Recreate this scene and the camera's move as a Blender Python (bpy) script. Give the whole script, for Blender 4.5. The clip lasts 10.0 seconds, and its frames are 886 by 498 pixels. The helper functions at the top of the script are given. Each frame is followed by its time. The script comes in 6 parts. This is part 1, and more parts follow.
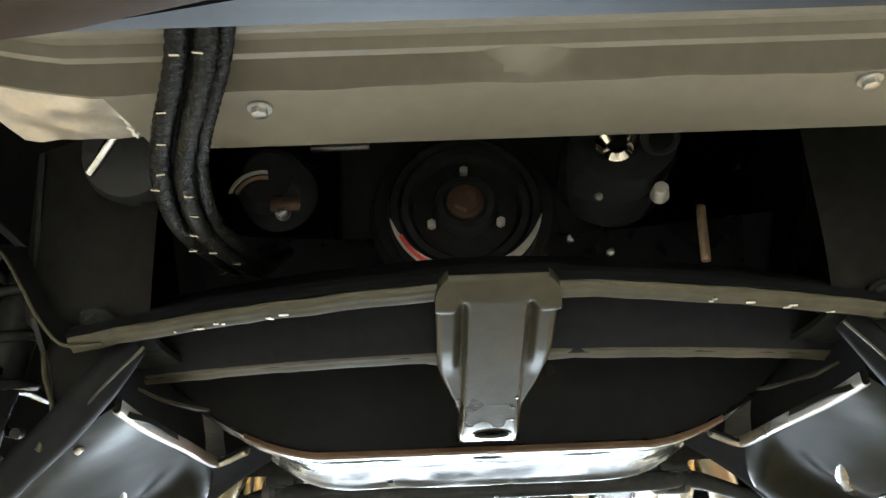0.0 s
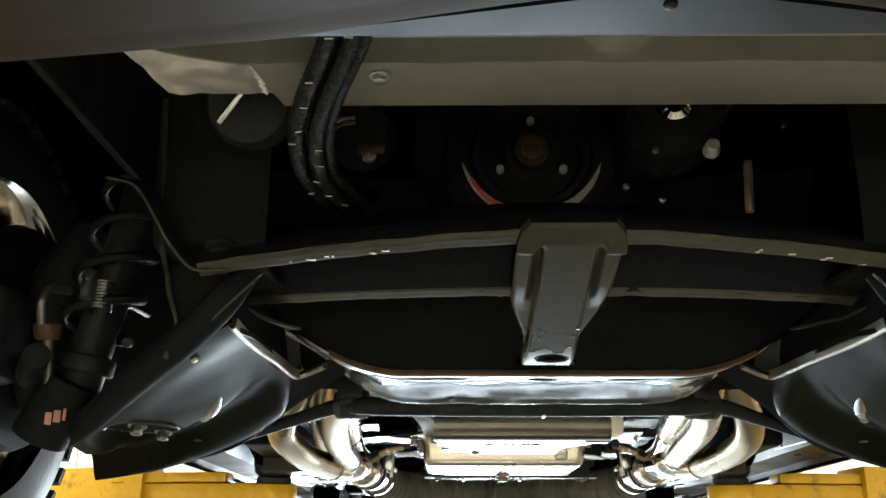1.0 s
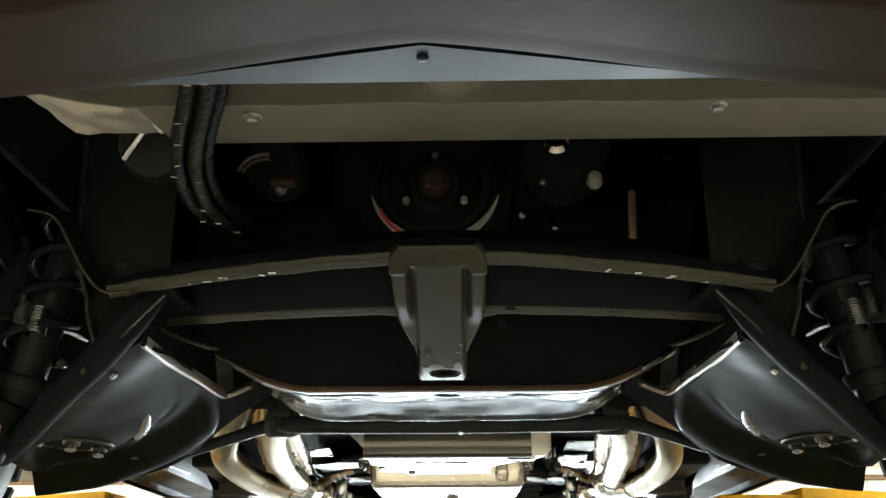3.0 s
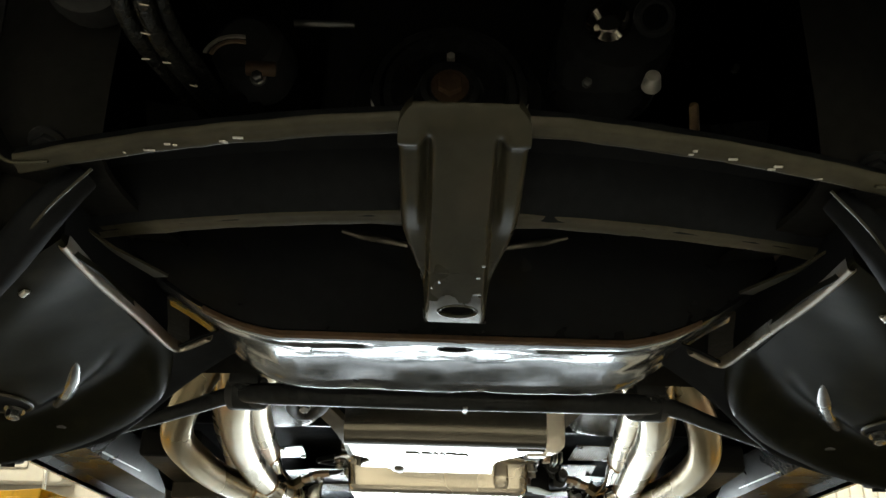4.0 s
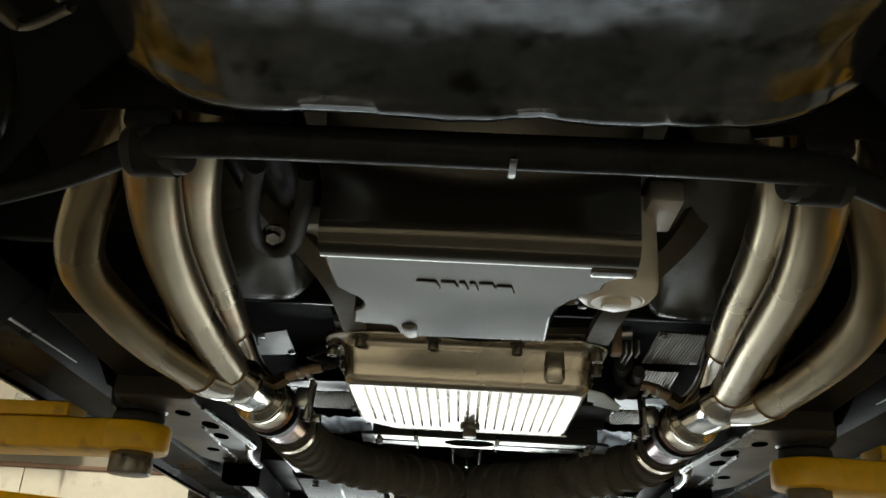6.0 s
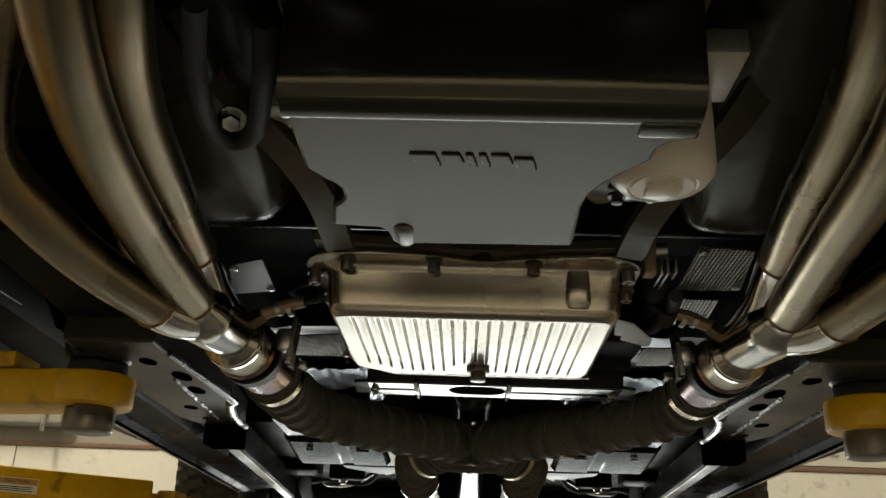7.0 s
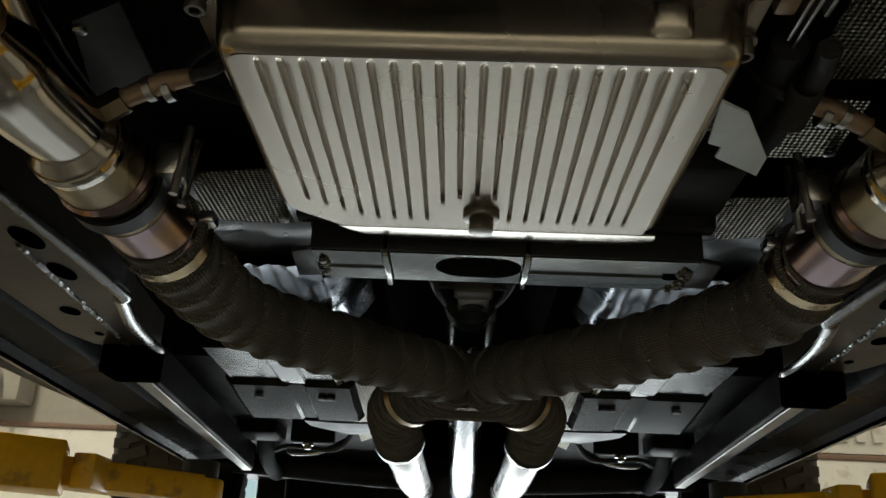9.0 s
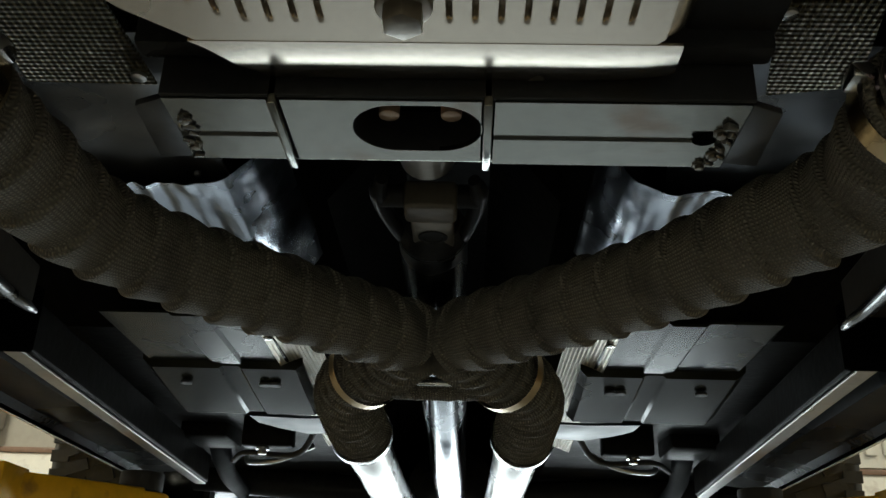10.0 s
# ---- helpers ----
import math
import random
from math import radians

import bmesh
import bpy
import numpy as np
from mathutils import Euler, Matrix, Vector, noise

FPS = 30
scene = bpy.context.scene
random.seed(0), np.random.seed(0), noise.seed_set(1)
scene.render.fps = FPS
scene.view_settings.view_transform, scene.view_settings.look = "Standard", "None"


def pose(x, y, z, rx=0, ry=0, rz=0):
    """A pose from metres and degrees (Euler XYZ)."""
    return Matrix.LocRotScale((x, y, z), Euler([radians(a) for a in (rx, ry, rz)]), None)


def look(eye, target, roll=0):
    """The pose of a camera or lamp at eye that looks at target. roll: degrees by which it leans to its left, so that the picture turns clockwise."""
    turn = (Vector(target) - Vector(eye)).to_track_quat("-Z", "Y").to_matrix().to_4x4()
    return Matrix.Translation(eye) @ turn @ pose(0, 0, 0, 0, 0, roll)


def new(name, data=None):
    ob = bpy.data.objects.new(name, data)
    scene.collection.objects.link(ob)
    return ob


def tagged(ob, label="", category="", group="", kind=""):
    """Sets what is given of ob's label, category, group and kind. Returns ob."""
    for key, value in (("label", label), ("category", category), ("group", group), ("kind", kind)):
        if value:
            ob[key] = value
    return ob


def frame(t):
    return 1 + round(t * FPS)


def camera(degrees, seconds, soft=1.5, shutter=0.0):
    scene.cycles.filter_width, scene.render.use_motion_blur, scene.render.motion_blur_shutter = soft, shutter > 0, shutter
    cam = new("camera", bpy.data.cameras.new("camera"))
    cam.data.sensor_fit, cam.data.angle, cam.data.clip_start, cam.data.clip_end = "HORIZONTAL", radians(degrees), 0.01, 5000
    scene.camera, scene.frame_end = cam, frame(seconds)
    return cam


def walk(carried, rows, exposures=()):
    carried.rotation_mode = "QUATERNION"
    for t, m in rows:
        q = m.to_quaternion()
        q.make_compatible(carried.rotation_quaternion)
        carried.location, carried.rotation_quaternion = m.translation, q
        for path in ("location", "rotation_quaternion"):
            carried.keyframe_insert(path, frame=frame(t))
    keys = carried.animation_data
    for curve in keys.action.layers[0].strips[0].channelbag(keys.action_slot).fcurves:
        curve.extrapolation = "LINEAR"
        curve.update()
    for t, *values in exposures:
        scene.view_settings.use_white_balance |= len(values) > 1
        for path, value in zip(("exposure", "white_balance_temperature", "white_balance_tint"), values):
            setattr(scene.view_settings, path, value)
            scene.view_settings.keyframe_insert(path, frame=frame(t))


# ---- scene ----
cam = camera(53.5, 10.0)
PATH = [
    (0, (-0.053, -0.021, 1.621), (-0.025, 1.82, 2.402), -2.4),
    (0.5, (-0.082, -0.055, 1.62), (-0.13, 1.814, 2.329), 0.2),
    (1, (-0.108, -0.131, 1.598), (-0.138, 1.768, 2.223), 0.2),
    (1.5, (-0.1, -0.212, 1.593), (-0.123, 1.688, 2.217), 0.2),
    (2, (-0.022, -0.268, 1.585), (-0.041, 1.641, 2.18), -0.3),
    (2.2, (0.02, -0.275, 1.586), (-0.003, 1.633, 2.187), -0.8),
    (3.3, (0.020, -0.122, 1.539), (-0.008, 1.737, 2.276), 0.1),
    (3.4, (0.005, -0.083, 1.537), (0.008, 1.775, 2.278), 0.0),
    (3.5, (-0.005, -0.051, 1.539), (0.014, 1.808, 2.276), 0.0),
    (3.6, (-0.026, -0.022, 1.536), (0.019, 1.831, 2.287), 0.0),
    (4, (-0.017, 0.067, 1.514), (-0.008, 1.906, 2.301), 1.6),
    (4.5, (-0.001, 0.224, 1.496), (-0.013, 2.063, 2.282), 1.6),
    (5, (0.051, 0.339, 1.486), (0.02, 2.164, 2.303), 1.4),
    (5.3, (0.067, 0.387, 1.479), (0.025, 2.22, 2.279), 1.5),
    (5.5, (0.065, 0.419, 1.453), (-0.003, 2.258, 2.236), 2.6),
    (5.7, (0.032, 0.5, 1.447), (-0.04, 2.341, 2.227), 3.6),
    (6.8, (-0.026, 0.762, 1.451), (-0.09, 2.618, 2.194), 2.7),
    (7, (-0.01, 0.814, 1.446), (-0.076, 2.676, 2.173), 2.2),
    (7.5, (0.036, 0.968, 1.436), (-0.032, 2.814, 2.202), 1.8),
    (8, (0.037, 1.076, 1.428), (-0.031, 2.903, 2.238), 2.3),
    (8.5, (-0.005, 1.215, 1.429), (-0.069, 3.05, 2.222), 2.8),
    (8.8, (-0.013, 1.275, 1.435), (-0.075, 3.135, 2.168), 2.8),
    (9, (-0.009, 1.325, 1.428), (-0.063, 3.188, 2.154), 2.6),
    (9.5, (0.035, 1.535, 1.41), (-0.023, 3.391, 2.154), 2.1),
    (10, (0.044, 1.654, 1.427), (-0.024, 3.492, 2.212), 1.9),
]
EXPOSURES = [(0, 3.4, 5900, 3), (0.5, 3.2, 5850, 4), (1, 2.15, 6050, 2), (2, 1.25, 6200, 3), (3.3, 2.15, 6250, 1), (3.5, 1.95, 6300, 1), (4, 1.6, 6400, 1), (4.5, 0.95, 6500, 2), (5, 0.4, 6600, 2), (5.5, 0.3, 6600, 2),
             (7, 0.0, 7050, 4), (7.5, -0.05, 6800, 6), (8, 0.15, 6500, 4), (9, -0.12, 6500, 3), (9.5, 0.05, 6400, 2), (10, 0.28, 6250, 0)]
walk(cam, [(t, look(eye, target, roll)) for t, eye, target, roll in PATH], EXPOSURES)

# ---- light and surroundings ----
world = bpy.data.worlds.new("world")
scene.world = world
world.use_nodes = True
bg = world.node_tree.nodes["Background"]
sky = world.node_tree.nodes.new("ShaderNodeTexSky")
sky.sky_type, sky.sun_disc, sky.sun_elevation, sky.sun_rotation = "NISHITA", False, radians(35), radians(200)
world.node_tree.links.new(sky.outputs[0], bg.inputs[0])
bg.inputs[1].default_value = 0.1


def area_lamp(name, at, target, w, h, power, colour):
    data = bpy.data.lights.new(name, "AREA")
    data.shape, data.size, data.size_y, data.energy, data.color = "RECTANGLE", w, h, power, colour
    ob = new(name, data)
    ob.matrix_world = look(at, target)
    return ob


# ---- materials ----
def material(name, colour, rough=0.5, metal=0.0, grain=40.0, vary=0.25, bump=0.15, stain=None, stain_amount=0.0,
             rough_vary=0.15, coat=0.0, big=5.0, spec=0.5):
    """A painted, metal or rubber surface: tone at two scales, uneven gloss and fine relief."""
    m = bpy.data.materials.new(name)
    m.use_nodes = True
    nt = m.node_tree
    n, l = nt.nodes, nt.links
    b = n["Principled BSDF"]
    tc = n.new("ShaderNodeTexCoord")
    fine, broad = n.new("ShaderNodeTexNoise"), n.new("ShaderNodeTexNoise")
    fine.inputs["Scale"].default_value, fine.inputs["Detail"].default_value = grain, 6
    broad.inputs["Scale"].default_value, broad.inputs["Detail"].default_value = big, 4
    for t in (fine, broad):
        l.new(tc.outputs["Object"], t.inputs["Vector"])
    mix = n.new("ShaderNodeMath")
    mix.operation = "ADD"
    l.new(fine.outputs["Fac"], mix.inputs[0])
    l.new(broad.outputs["Fac"], mix.inputs[1])
    rng = n.new("ShaderNodeMapRange")
    rng.inputs["From Min"].default_value, rng.inputs["From Max"].default_value = 0.6, 1.4
    rng.inputs["To Min"].default_value, rng.inputs["To Max"].default_value = 1 - vary, 1 + vary
    l.new(mix.outputs[0], rng.inputs["Value"])
    tone = n.new("ShaderNodeVectorMath")
    tone.operation = "SCALE"
    tone.inputs[0].default_value = colour
    l.new(rng.outputs[0], tone.inputs["Scale"])
    out = tone.outputs[0]
    if stain:
        sn = n.new("ShaderNodeTexNoise")
        sn.inputs["Scale"].default_value, sn.inputs["Detail"].default_value = big * 2.3, 8
        l.new(tc.outputs["Object"], sn.inputs["Vector"])
        ramp = n.new("ShaderNodeMapRange")
        ramp.inputs["From Min"].default_value, ramp.inputs["From Max"].default_value = 0.62 - stain_amount * 0.3, 0.72 - stain_amount * 0.2
        l.new(sn.outputs["Fac"], ramp.inputs["Value"])
        mx = n.new("ShaderNodeMix")
        mx.data_type = "RGBA"
        mx.inputs["B"].default_value = (*stain, 1)
        l.new(ramp.outputs[0], mx.inputs["Factor"])
        l.new(out, mx.inputs["A"])
        out = mx.outputs["Result"]
    l.new(out, b.inputs["Base Color"])
    rr = n.new("ShaderNodeMapRange")
    rr.inputs["From Min"].default_value, rr.inputs["From Max"].default_value = 0.3, 0.7
    rr.inputs["To Min"].default_value, rr.inputs["To Max"].default_value = max(0.03, rough - rough_vary), min(1, rough + rough_vary)
    l.new(broad.outputs["Fac"], rr.inputs["Value"])
    l.new(rr.outputs[0], b.inputs["Roughness"])
    b.inputs["Metallic"].default_value = metal
    b.inputs["Coat Weight"].default_value = coat
    bp = n.new("ShaderNodeBump")
    bp.inputs["Strength"].default_value, bp.inputs["Distance"].default_value = bump, 0.004
    l.new(fine.outputs["Fac"], bp.inputs["Height"])
    l.new(bp.outputs[0], b.inputs["Normal"])
    b.inputs["Specular IOR Level"].default_value = spec
    return m


def cloth_wrap(name):
    """Woven glass-fibre band: fine crossed threads."""
    m = material(name, (0.122, 0.113, 0.091), 0.9, 0, 300, 0.3, 0.2, (0.075, 0.068, 0.056), 0.2, 0.05)
    n, l = m.node_tree.nodes, m.node_tree.links
    b = n["Principled BSDF"]
    uv = n.new("ShaderNodeUVMap")
    wa, wb = n.new("ShaderNodeTexWave"), n.new("ShaderNodeTexWave")
    wa.bands_direction, wb.bands_direction = "X", "Y"
    for wv, sc in ((wa, 95.0), (wb, 95.0)):
        wv.inputs["Scale"].default_value, wv.inputs["Distortion"].default_value, wv.inputs["Detail"].default_value = sc, 1.2, 1
        l.new(uv.outputs[0], wv.inputs["Vector"])
    mul = n.new("ShaderNodeMath")
    mul.operation = "MULTIPLY"
    l.new(wa.outputs["Fac"], mul.inputs[0])
    l.new(wb.outputs["Fac"], mul.inputs[1])
    bp = n.new("ShaderNodeBump")
    bp.inputs["Strength"].default_value, bp.inputs["Distance"].default_value = 0.9, 0.003
    l.new(mul.outputs[0], bp.inputs["Height"])
    l.new(bp.outputs[0], b.inputs["Normal"])
    thread = n.new("ShaderNodeMapRange")
    thread.inputs["To Min"].default_value, thread.inputs["To Max"].default_value = 0.65, 1.7
    l.new(mul.outputs[0], thread.inputs["Value"])
    shade = n.new("ShaderNodeVectorMath")
    shade.operation = "SCALE"
    l.new(b.inputs["Base Color"].links[0].from_socket, shade.inputs[0])
    l.new(thread.outputs[0], shade.inputs["Scale"])
    l.new(shade.outputs[0], b.inputs["Base Color"])
    return m


def dimpled(name, colour):
    """Embossed thin aluminium."""
    m = material(name, colour, 0.38, 1.0, 60, 0.2, 0.1)
    n, l = m.node_tree.nodes, m.node_tree.links
    b = n["Principled BSDF"]
    tc = n.new("ShaderNodeTexCoord")
    xyz = n.new("ShaderNodeSeparateXYZ")
    l.new(tc.outputs["Object"], xyz.inputs[0])
    waves = []
    for op in ("ADD", "SUBTRACT"):
        turn, size, wave = n.new("ShaderNodeMath"), n.new("ShaderNodeMath"), n.new("ShaderNodeMath")
        turn.operation, size.operation, wave.operation = op, "MULTIPLY", "SINE"
        size.inputs[1].default_value = 620
        l.new(xyz.outputs[0], turn.inputs[0])
        l.new(xyz.outputs[1], turn.inputs[1])
        l.new(turn.outputs[0], size.inputs[0])
        l.new(size.outputs[0], wave.inputs[0])
        waves.append(wave)
    v = n.new("ShaderNodeMath")
    v.operation = "MULTIPLY"
    l.new(waves[0].outputs[0], v.inputs[0])
    l.new(waves[1].outputs[0], v.inputs[1])
    bp = n.new("ShaderNodeBump")
    bp.inputs["Strength"].default_value, bp.inputs["Distance"].default_value = 1.0, 0.003
    l.new(v.outputs[0], bp.inputs["Height"])
    l.new(bp.outputs[0], b.inputs["Normal"])
    return m


UNDERCOAT = material("matt_black_underseal", (0.0092, 0.0091, 0.0086), 0.4, 0, 70, 0.5, 0.2, (0.009, 0.008, 0.0065), 0.06, 0.12, spec=0.012)
BLACK = material("black_chassis_paint", (0.0150, 0.0155, 0.0162), 0.3, 0, 90, 0.4, 0.008, (0.010, 0.009, 0.0075), 0.05, spec=0.05)
VALANCE = material("dark_brownish_grey_paint", (0.0232, 0.0150, 0.0090), 0.5, 0, 50, 0.25, 0.05, None, 0, 0.1, spec=0.03)
FLANGE = material("bluish_bare_steel", (0.011, 0.0145, 0.021), 0.45, 0.1, 40, 0.2, 0.05, spec=0.1)
TANK = material("dull_bluish_tank_steel", (0.014, 0.017, 0.023), 0.42, 0.0, 40, 0.4, 0.08, spec=0.07)
BLACK_SATIN = material("satin_black_steel", (0.0130, 0.0134, 0.0140), 0.42, 0, 120, 0.4, 0.1, (0.014, 0.012, 0.009), 0.1, spec=0.14)
LIP = material("dusty_and_lit_grey_edge_paint", (0.033, 0.0305, 0.0202), 0.48, 0, 70, 0.4, 0.15, (0.045, 0.038, 0.029), 0.1, spec=0.2)
END_PLATE = material("dull_blue_grey_steel", (0.055, 0.064, 0.077), 0.34, 0.6, 40, 0.3, 0.1, (0.03, 0.03, 0.03), 0.15)
GREY_PAINT = material("dusty_dark_grey_paint", (0.025, 0.0235, 0.0158), 0.36, 0, 70, 0.3, 0.1, (0.035, 0.03, 0.021), 0.1, spec=0.14)
SUMP = material("scraped_black_crossmember_steel", (0.092, 0.097, 0.103), 0.18, 0.75, 90, 0.4, 0.035, (0.016, 0.015, 0.011), 0.24, 0.07, 0, 11)
RAD = material("greyish_beige_panel_paint", (0.14, 0.13, 0.105), 0.45, 0, 60, 0.15, 0.04, None, 0, 0.12, spec=0.4)
RAW_ALU = material("brushed_raw_aluminium", (0.62, 0.595, 0.545), 0.42, 0.7, 160, 0.12, 0.1, (0.45, 0.42, 0.38), 0.06)
CAST_ALU = material("satin_cast_aluminium", (0.42, 0.378, 0.315), 0.25, 1, 200, 0.1, 0.012, (0.42, 0.36, 0.3), 0.05, 0.05)
GREY_CAST = material("grey_coated_cast_oil_pan", (0.058, 0.0525, 0.042), 0.18, 0.75, 260, 0.1, 0.003, (0.05, 0.046, 0.038), 0.08, 0.05)
STAINLESS = material("heat_tinted_stainless", (0.265, 0.218, 0.138), 0.29, 1, 24, 0.2, 0.04, (0.3, 0.2, 0.12), 0.14, 0.08)
POLISHED = material("polished_stainless", (0.5, 0.465, 0.41), 0.11, 1, 30, 0.08, 0.03, (0.42, 0.34, 0.27), 0.1, 0.06)
HEAT_BLUE = material("heat_coloured_weld_band", (0.3, 0.22, 0.23), 0.22, 1, 30, 0.2, 0.05, (0.36, 0.22, 0.12), 0.25, 0.08)
ZINC = material("zinc_plated_steel", (0.55, 0.55, 0.54), 0.3, 1, 90, 0.15, 0.1)
GOLD_BAND = material("yellowish_band_steel", (0.38, 0.29, 0.16), 0.32, 1, 90, 0.15, 0.1)
FILTER_WHITE = material("off_white_enamel", (0.8, 0.74, 0.65), 0.35, 0, 50, 0.06, 0.03)
WRAP = cloth_wrap("brown_glass_fibre_wrap")
FOIL = material("crinkled_foil", (0.25, 0.272, 0.31), 0.25, 1, 18, 0.3, 0.3, (0.08, 0.09, 0.105), 0.3)
DIMPLE = dimpled("dimpled_heat_shield", (0.105, 0.088, 0.05))
DIMPLE_PALE = dimpled("pale_dimpled_aluminium", (0.36, 0.33, 0.26))
YELLOW = material("worn_yellow_lift_paint", (0.72, 0.40, 0.008), 0.42, 0, 60, 0.15, 0.1, (0.35, 0.19, 0.02), 0.10, 0.15, 0, 8)
RUBBER = material("black_rubber", (0.02, 0.02, 0.02), 0.7, 0, 120, 0.3, 0.3)
TYRE = material("dusty_tyre_rubber", (0.028, 0.029, 0.029), 0.7, 0, 90, 0.3, 0.3)
HOSE = material("braided_black_hose", (0.0045, 0.0047, 0.004), 0.34, 0, 300, 0.5, 0.8, spec=0.16)
# colour of the red reflection on the pulley rim
RED = material("red_rim_reflection", (0.5, 0.06, 0.06), 0.4, 0, 60, 0.2, 0.05)
PINK = material("pale_red_print", (0.42, 0.19, 0.16), 0.5, 0, 60, 0.1, 0.03)
COPPER_RUST = material("brown_rust", (0.06, 0.034, 0.018), 0.6, 0.3, 90, 0.5, 0.4)
WELD = material("brown_weld_bead", (0.26, 0.17, 0.10), 0.35, 0.9, 150, 0.4, 0.4)
TAN = material("orange_label_print", (0.55, 0.3, 0.1), 0.5, 0, 60, 0.1, 0.03)
BRIGHT = material("dull_silver_plating", (0.5, 0.48, 0.44), 0.3, 0.35, 90, 0.2, 0.1, (0.25, 0.2, 0.16), 0.1)
BRONZE = material("dull_bronze_plating", (0.34, 0.24, 0.16), 0.35, 0.4, 90, 0.2, 0.1)
TAIL = material("dull_stainless_tail_pipe", (0.060, 0.051, 0.038), 0.28, 1, 30, 0.15, 0.03, (0.15, 0.11, 0.08), 0.1)
SHAFT = material("blued_steel_shaft", (0.12, 0.132, 0.152), 0.18, 1, 40, 0.1, 0.03)
END_DARK = material("dark_brownish_steel", (0.05, 0.052, 0.054), 0.36, 0.5, 40, 0.3, 0.1, (0.015, 0.014, 0.012), 0.15)
TOE = material("dull_olive_black_panel", (0.075, 0.072, 0.052), 0.24, 0, 30, 0.3, 0.04, (0.02, 0.018, 0.013), 0.1, 0.08, spec=0.5)
BELL = material("brownish_cast_housing", (0.085, 0.074, 0.056), 0.42, 0.2, 90, 0.25, 0.15)
RAIL = material("satin_brownish_black_steel", (0.036, 0.031, 0.024), 0.34, 0, 60, 0.35, 0.08, (0.06, 0.044, 0.032), 0.12, 0.1, spec=0.18)
ARM = material("olive_black_pressed_steel", (0.0068, 0.0067, 0.0038), 0.38, 0, 30, 0.4, 0.06, (0.013, 0.0118, 0.0075), 0.10, 0.1, spec=0.016)
PANEL = material("olive_black_floor_paint", (0.0122, 0.0124, 0.0072), 0.24, 0, 40, 0.4, 0.012, (0.018, 0.0165, 0.0105), 0.08, 0.08, spec=0.05)
# blacker than BLACK: shade around these parts is put into the colour
DEEP = material("matt_black_shadowed_paint", (0.0092, 0.0098, 0.0112), 0.7, 0, 60, 0.3, 0.05, spec=0.02)
# near-black: the shade inside holes is put into this colour
HOLE = material("hole_shade_black", (0.0012, 0.0012, 0.0012), 0.9, 0, 60, 0.2, 0.05, spec=0.0)
# worn steel; also the tone of the arm's reflection streak
EDGE = material("worn_steel_and_highlight", (0.14, 0.14, 0.138), 0.26, 0.75, 70, 0.3, 0.1, (0.03, 0.03, 0.03), 0.15)
TARP = material("pale_blue_grey_plastic", (0.75, 0.85, 0.9), 0.45, 0, 40, 0.08, 0.05)
WALL_WHITE = material("white_wall_panel", (0.78, 0.76, 0.7), 0.55, 0, 25, 0.05, 0.05, (0.6, 0.56, 0.5), 0.03)
WALL_GREY = material("beige_grey_wall_paint", (0.36, 0.34, 0.3), 0.6, 0, 25, 0.1, 0.08)
CONCRETE = material("sealed_concrete", (0.095, 0.093, 0.088), 0.3, 0, 14, 0.15, 0.06, (0.06, 0.058, 0.053), 0.1, 0.1, 0, 0.8)
CEILING = material("white_ceiling_paint", (0.7, 0.69, 0.66), 0.7, 0, 20, 0.06, 0.05)
TRIM_BROWN = material("brown_trim", (0.2, 0.12, 0.08), 0.5, 0, 40, 0.2, 0.1)
CONNECTOR = material("bare_steel_connector", (0.17, 0.155, 0.13), 0.36, 0.8, 80, 0.25, 0.08, (0.16, 0.11, 0.08), 0.15)
XMEMBER = material("dark_grey_welded_steel", (0.132, 0.134, 0.118), 0.14, 0.9, 80, 0.2, 0.06, (0.1, 0.08, 0.06), 0.1)
GLOSS_OLIVE = material("glossy_black_stamped_steel", (0.0100, 0.0104, 0.0115), 0.2, 0, 40, 0.3, 0.02, (0.013, 0.012, 0.009), 0.08, 0.08, spec=0.3)


# ---- mesh tools ----
ORIGIN = {}


def thing(name, at, label, category, group="", kind=""):
    ob = new(name)
    ob.location = at
    ob.empty_display_size = 0.05
    ORIGIN[ob] = Vector(at)
    return tagged(ob, label, category, group, kind)


def finish(name, bm, mat, sharp=38):
    bmesh.ops.recalc_face_normals(bm, faces=bm.faces)
    me = bpy.data.meshes.new(name)
    bm.to_mesh(me)
    bm.free()
    me.materials.append(mat)
    me.polygons.foreach_set("use_smooth", [True] * len(me.polygons))
    me.set_sharp_from_angle(angle=radians(sharp))
    return me


def part(name, bm, mat, parent, label="", sharp=38):
    """One mesh object, given in world coordinates, under a thing or under a part."""
    o = ORIGIN[parent]
    bmesh.ops.translate(bm, verts=bm.verts, vec=-o)
    ob = new(name, finish(name, bm, mat, sharp))
    ob.parent = parent
    ORIGIN[ob] = o
    return tagged(ob, label)


def structure(name, bm, mat, label, category, sharp=38):
    ob = new(name, finish(name, bm, mat, sharp))
    ORIGIN[ob] = Vector((0, 0, 0))
    return tagged(ob, label, category, "", "structure")


def join(*bms):
    out = bmesh.new()
    for b in bms:
        me = bpy.data.meshes.new("scratch")
        b.to_mesh(me)
        b.free()
        out.from_mesh(me)
        bpy.data.meshes.remove(me)
    return out


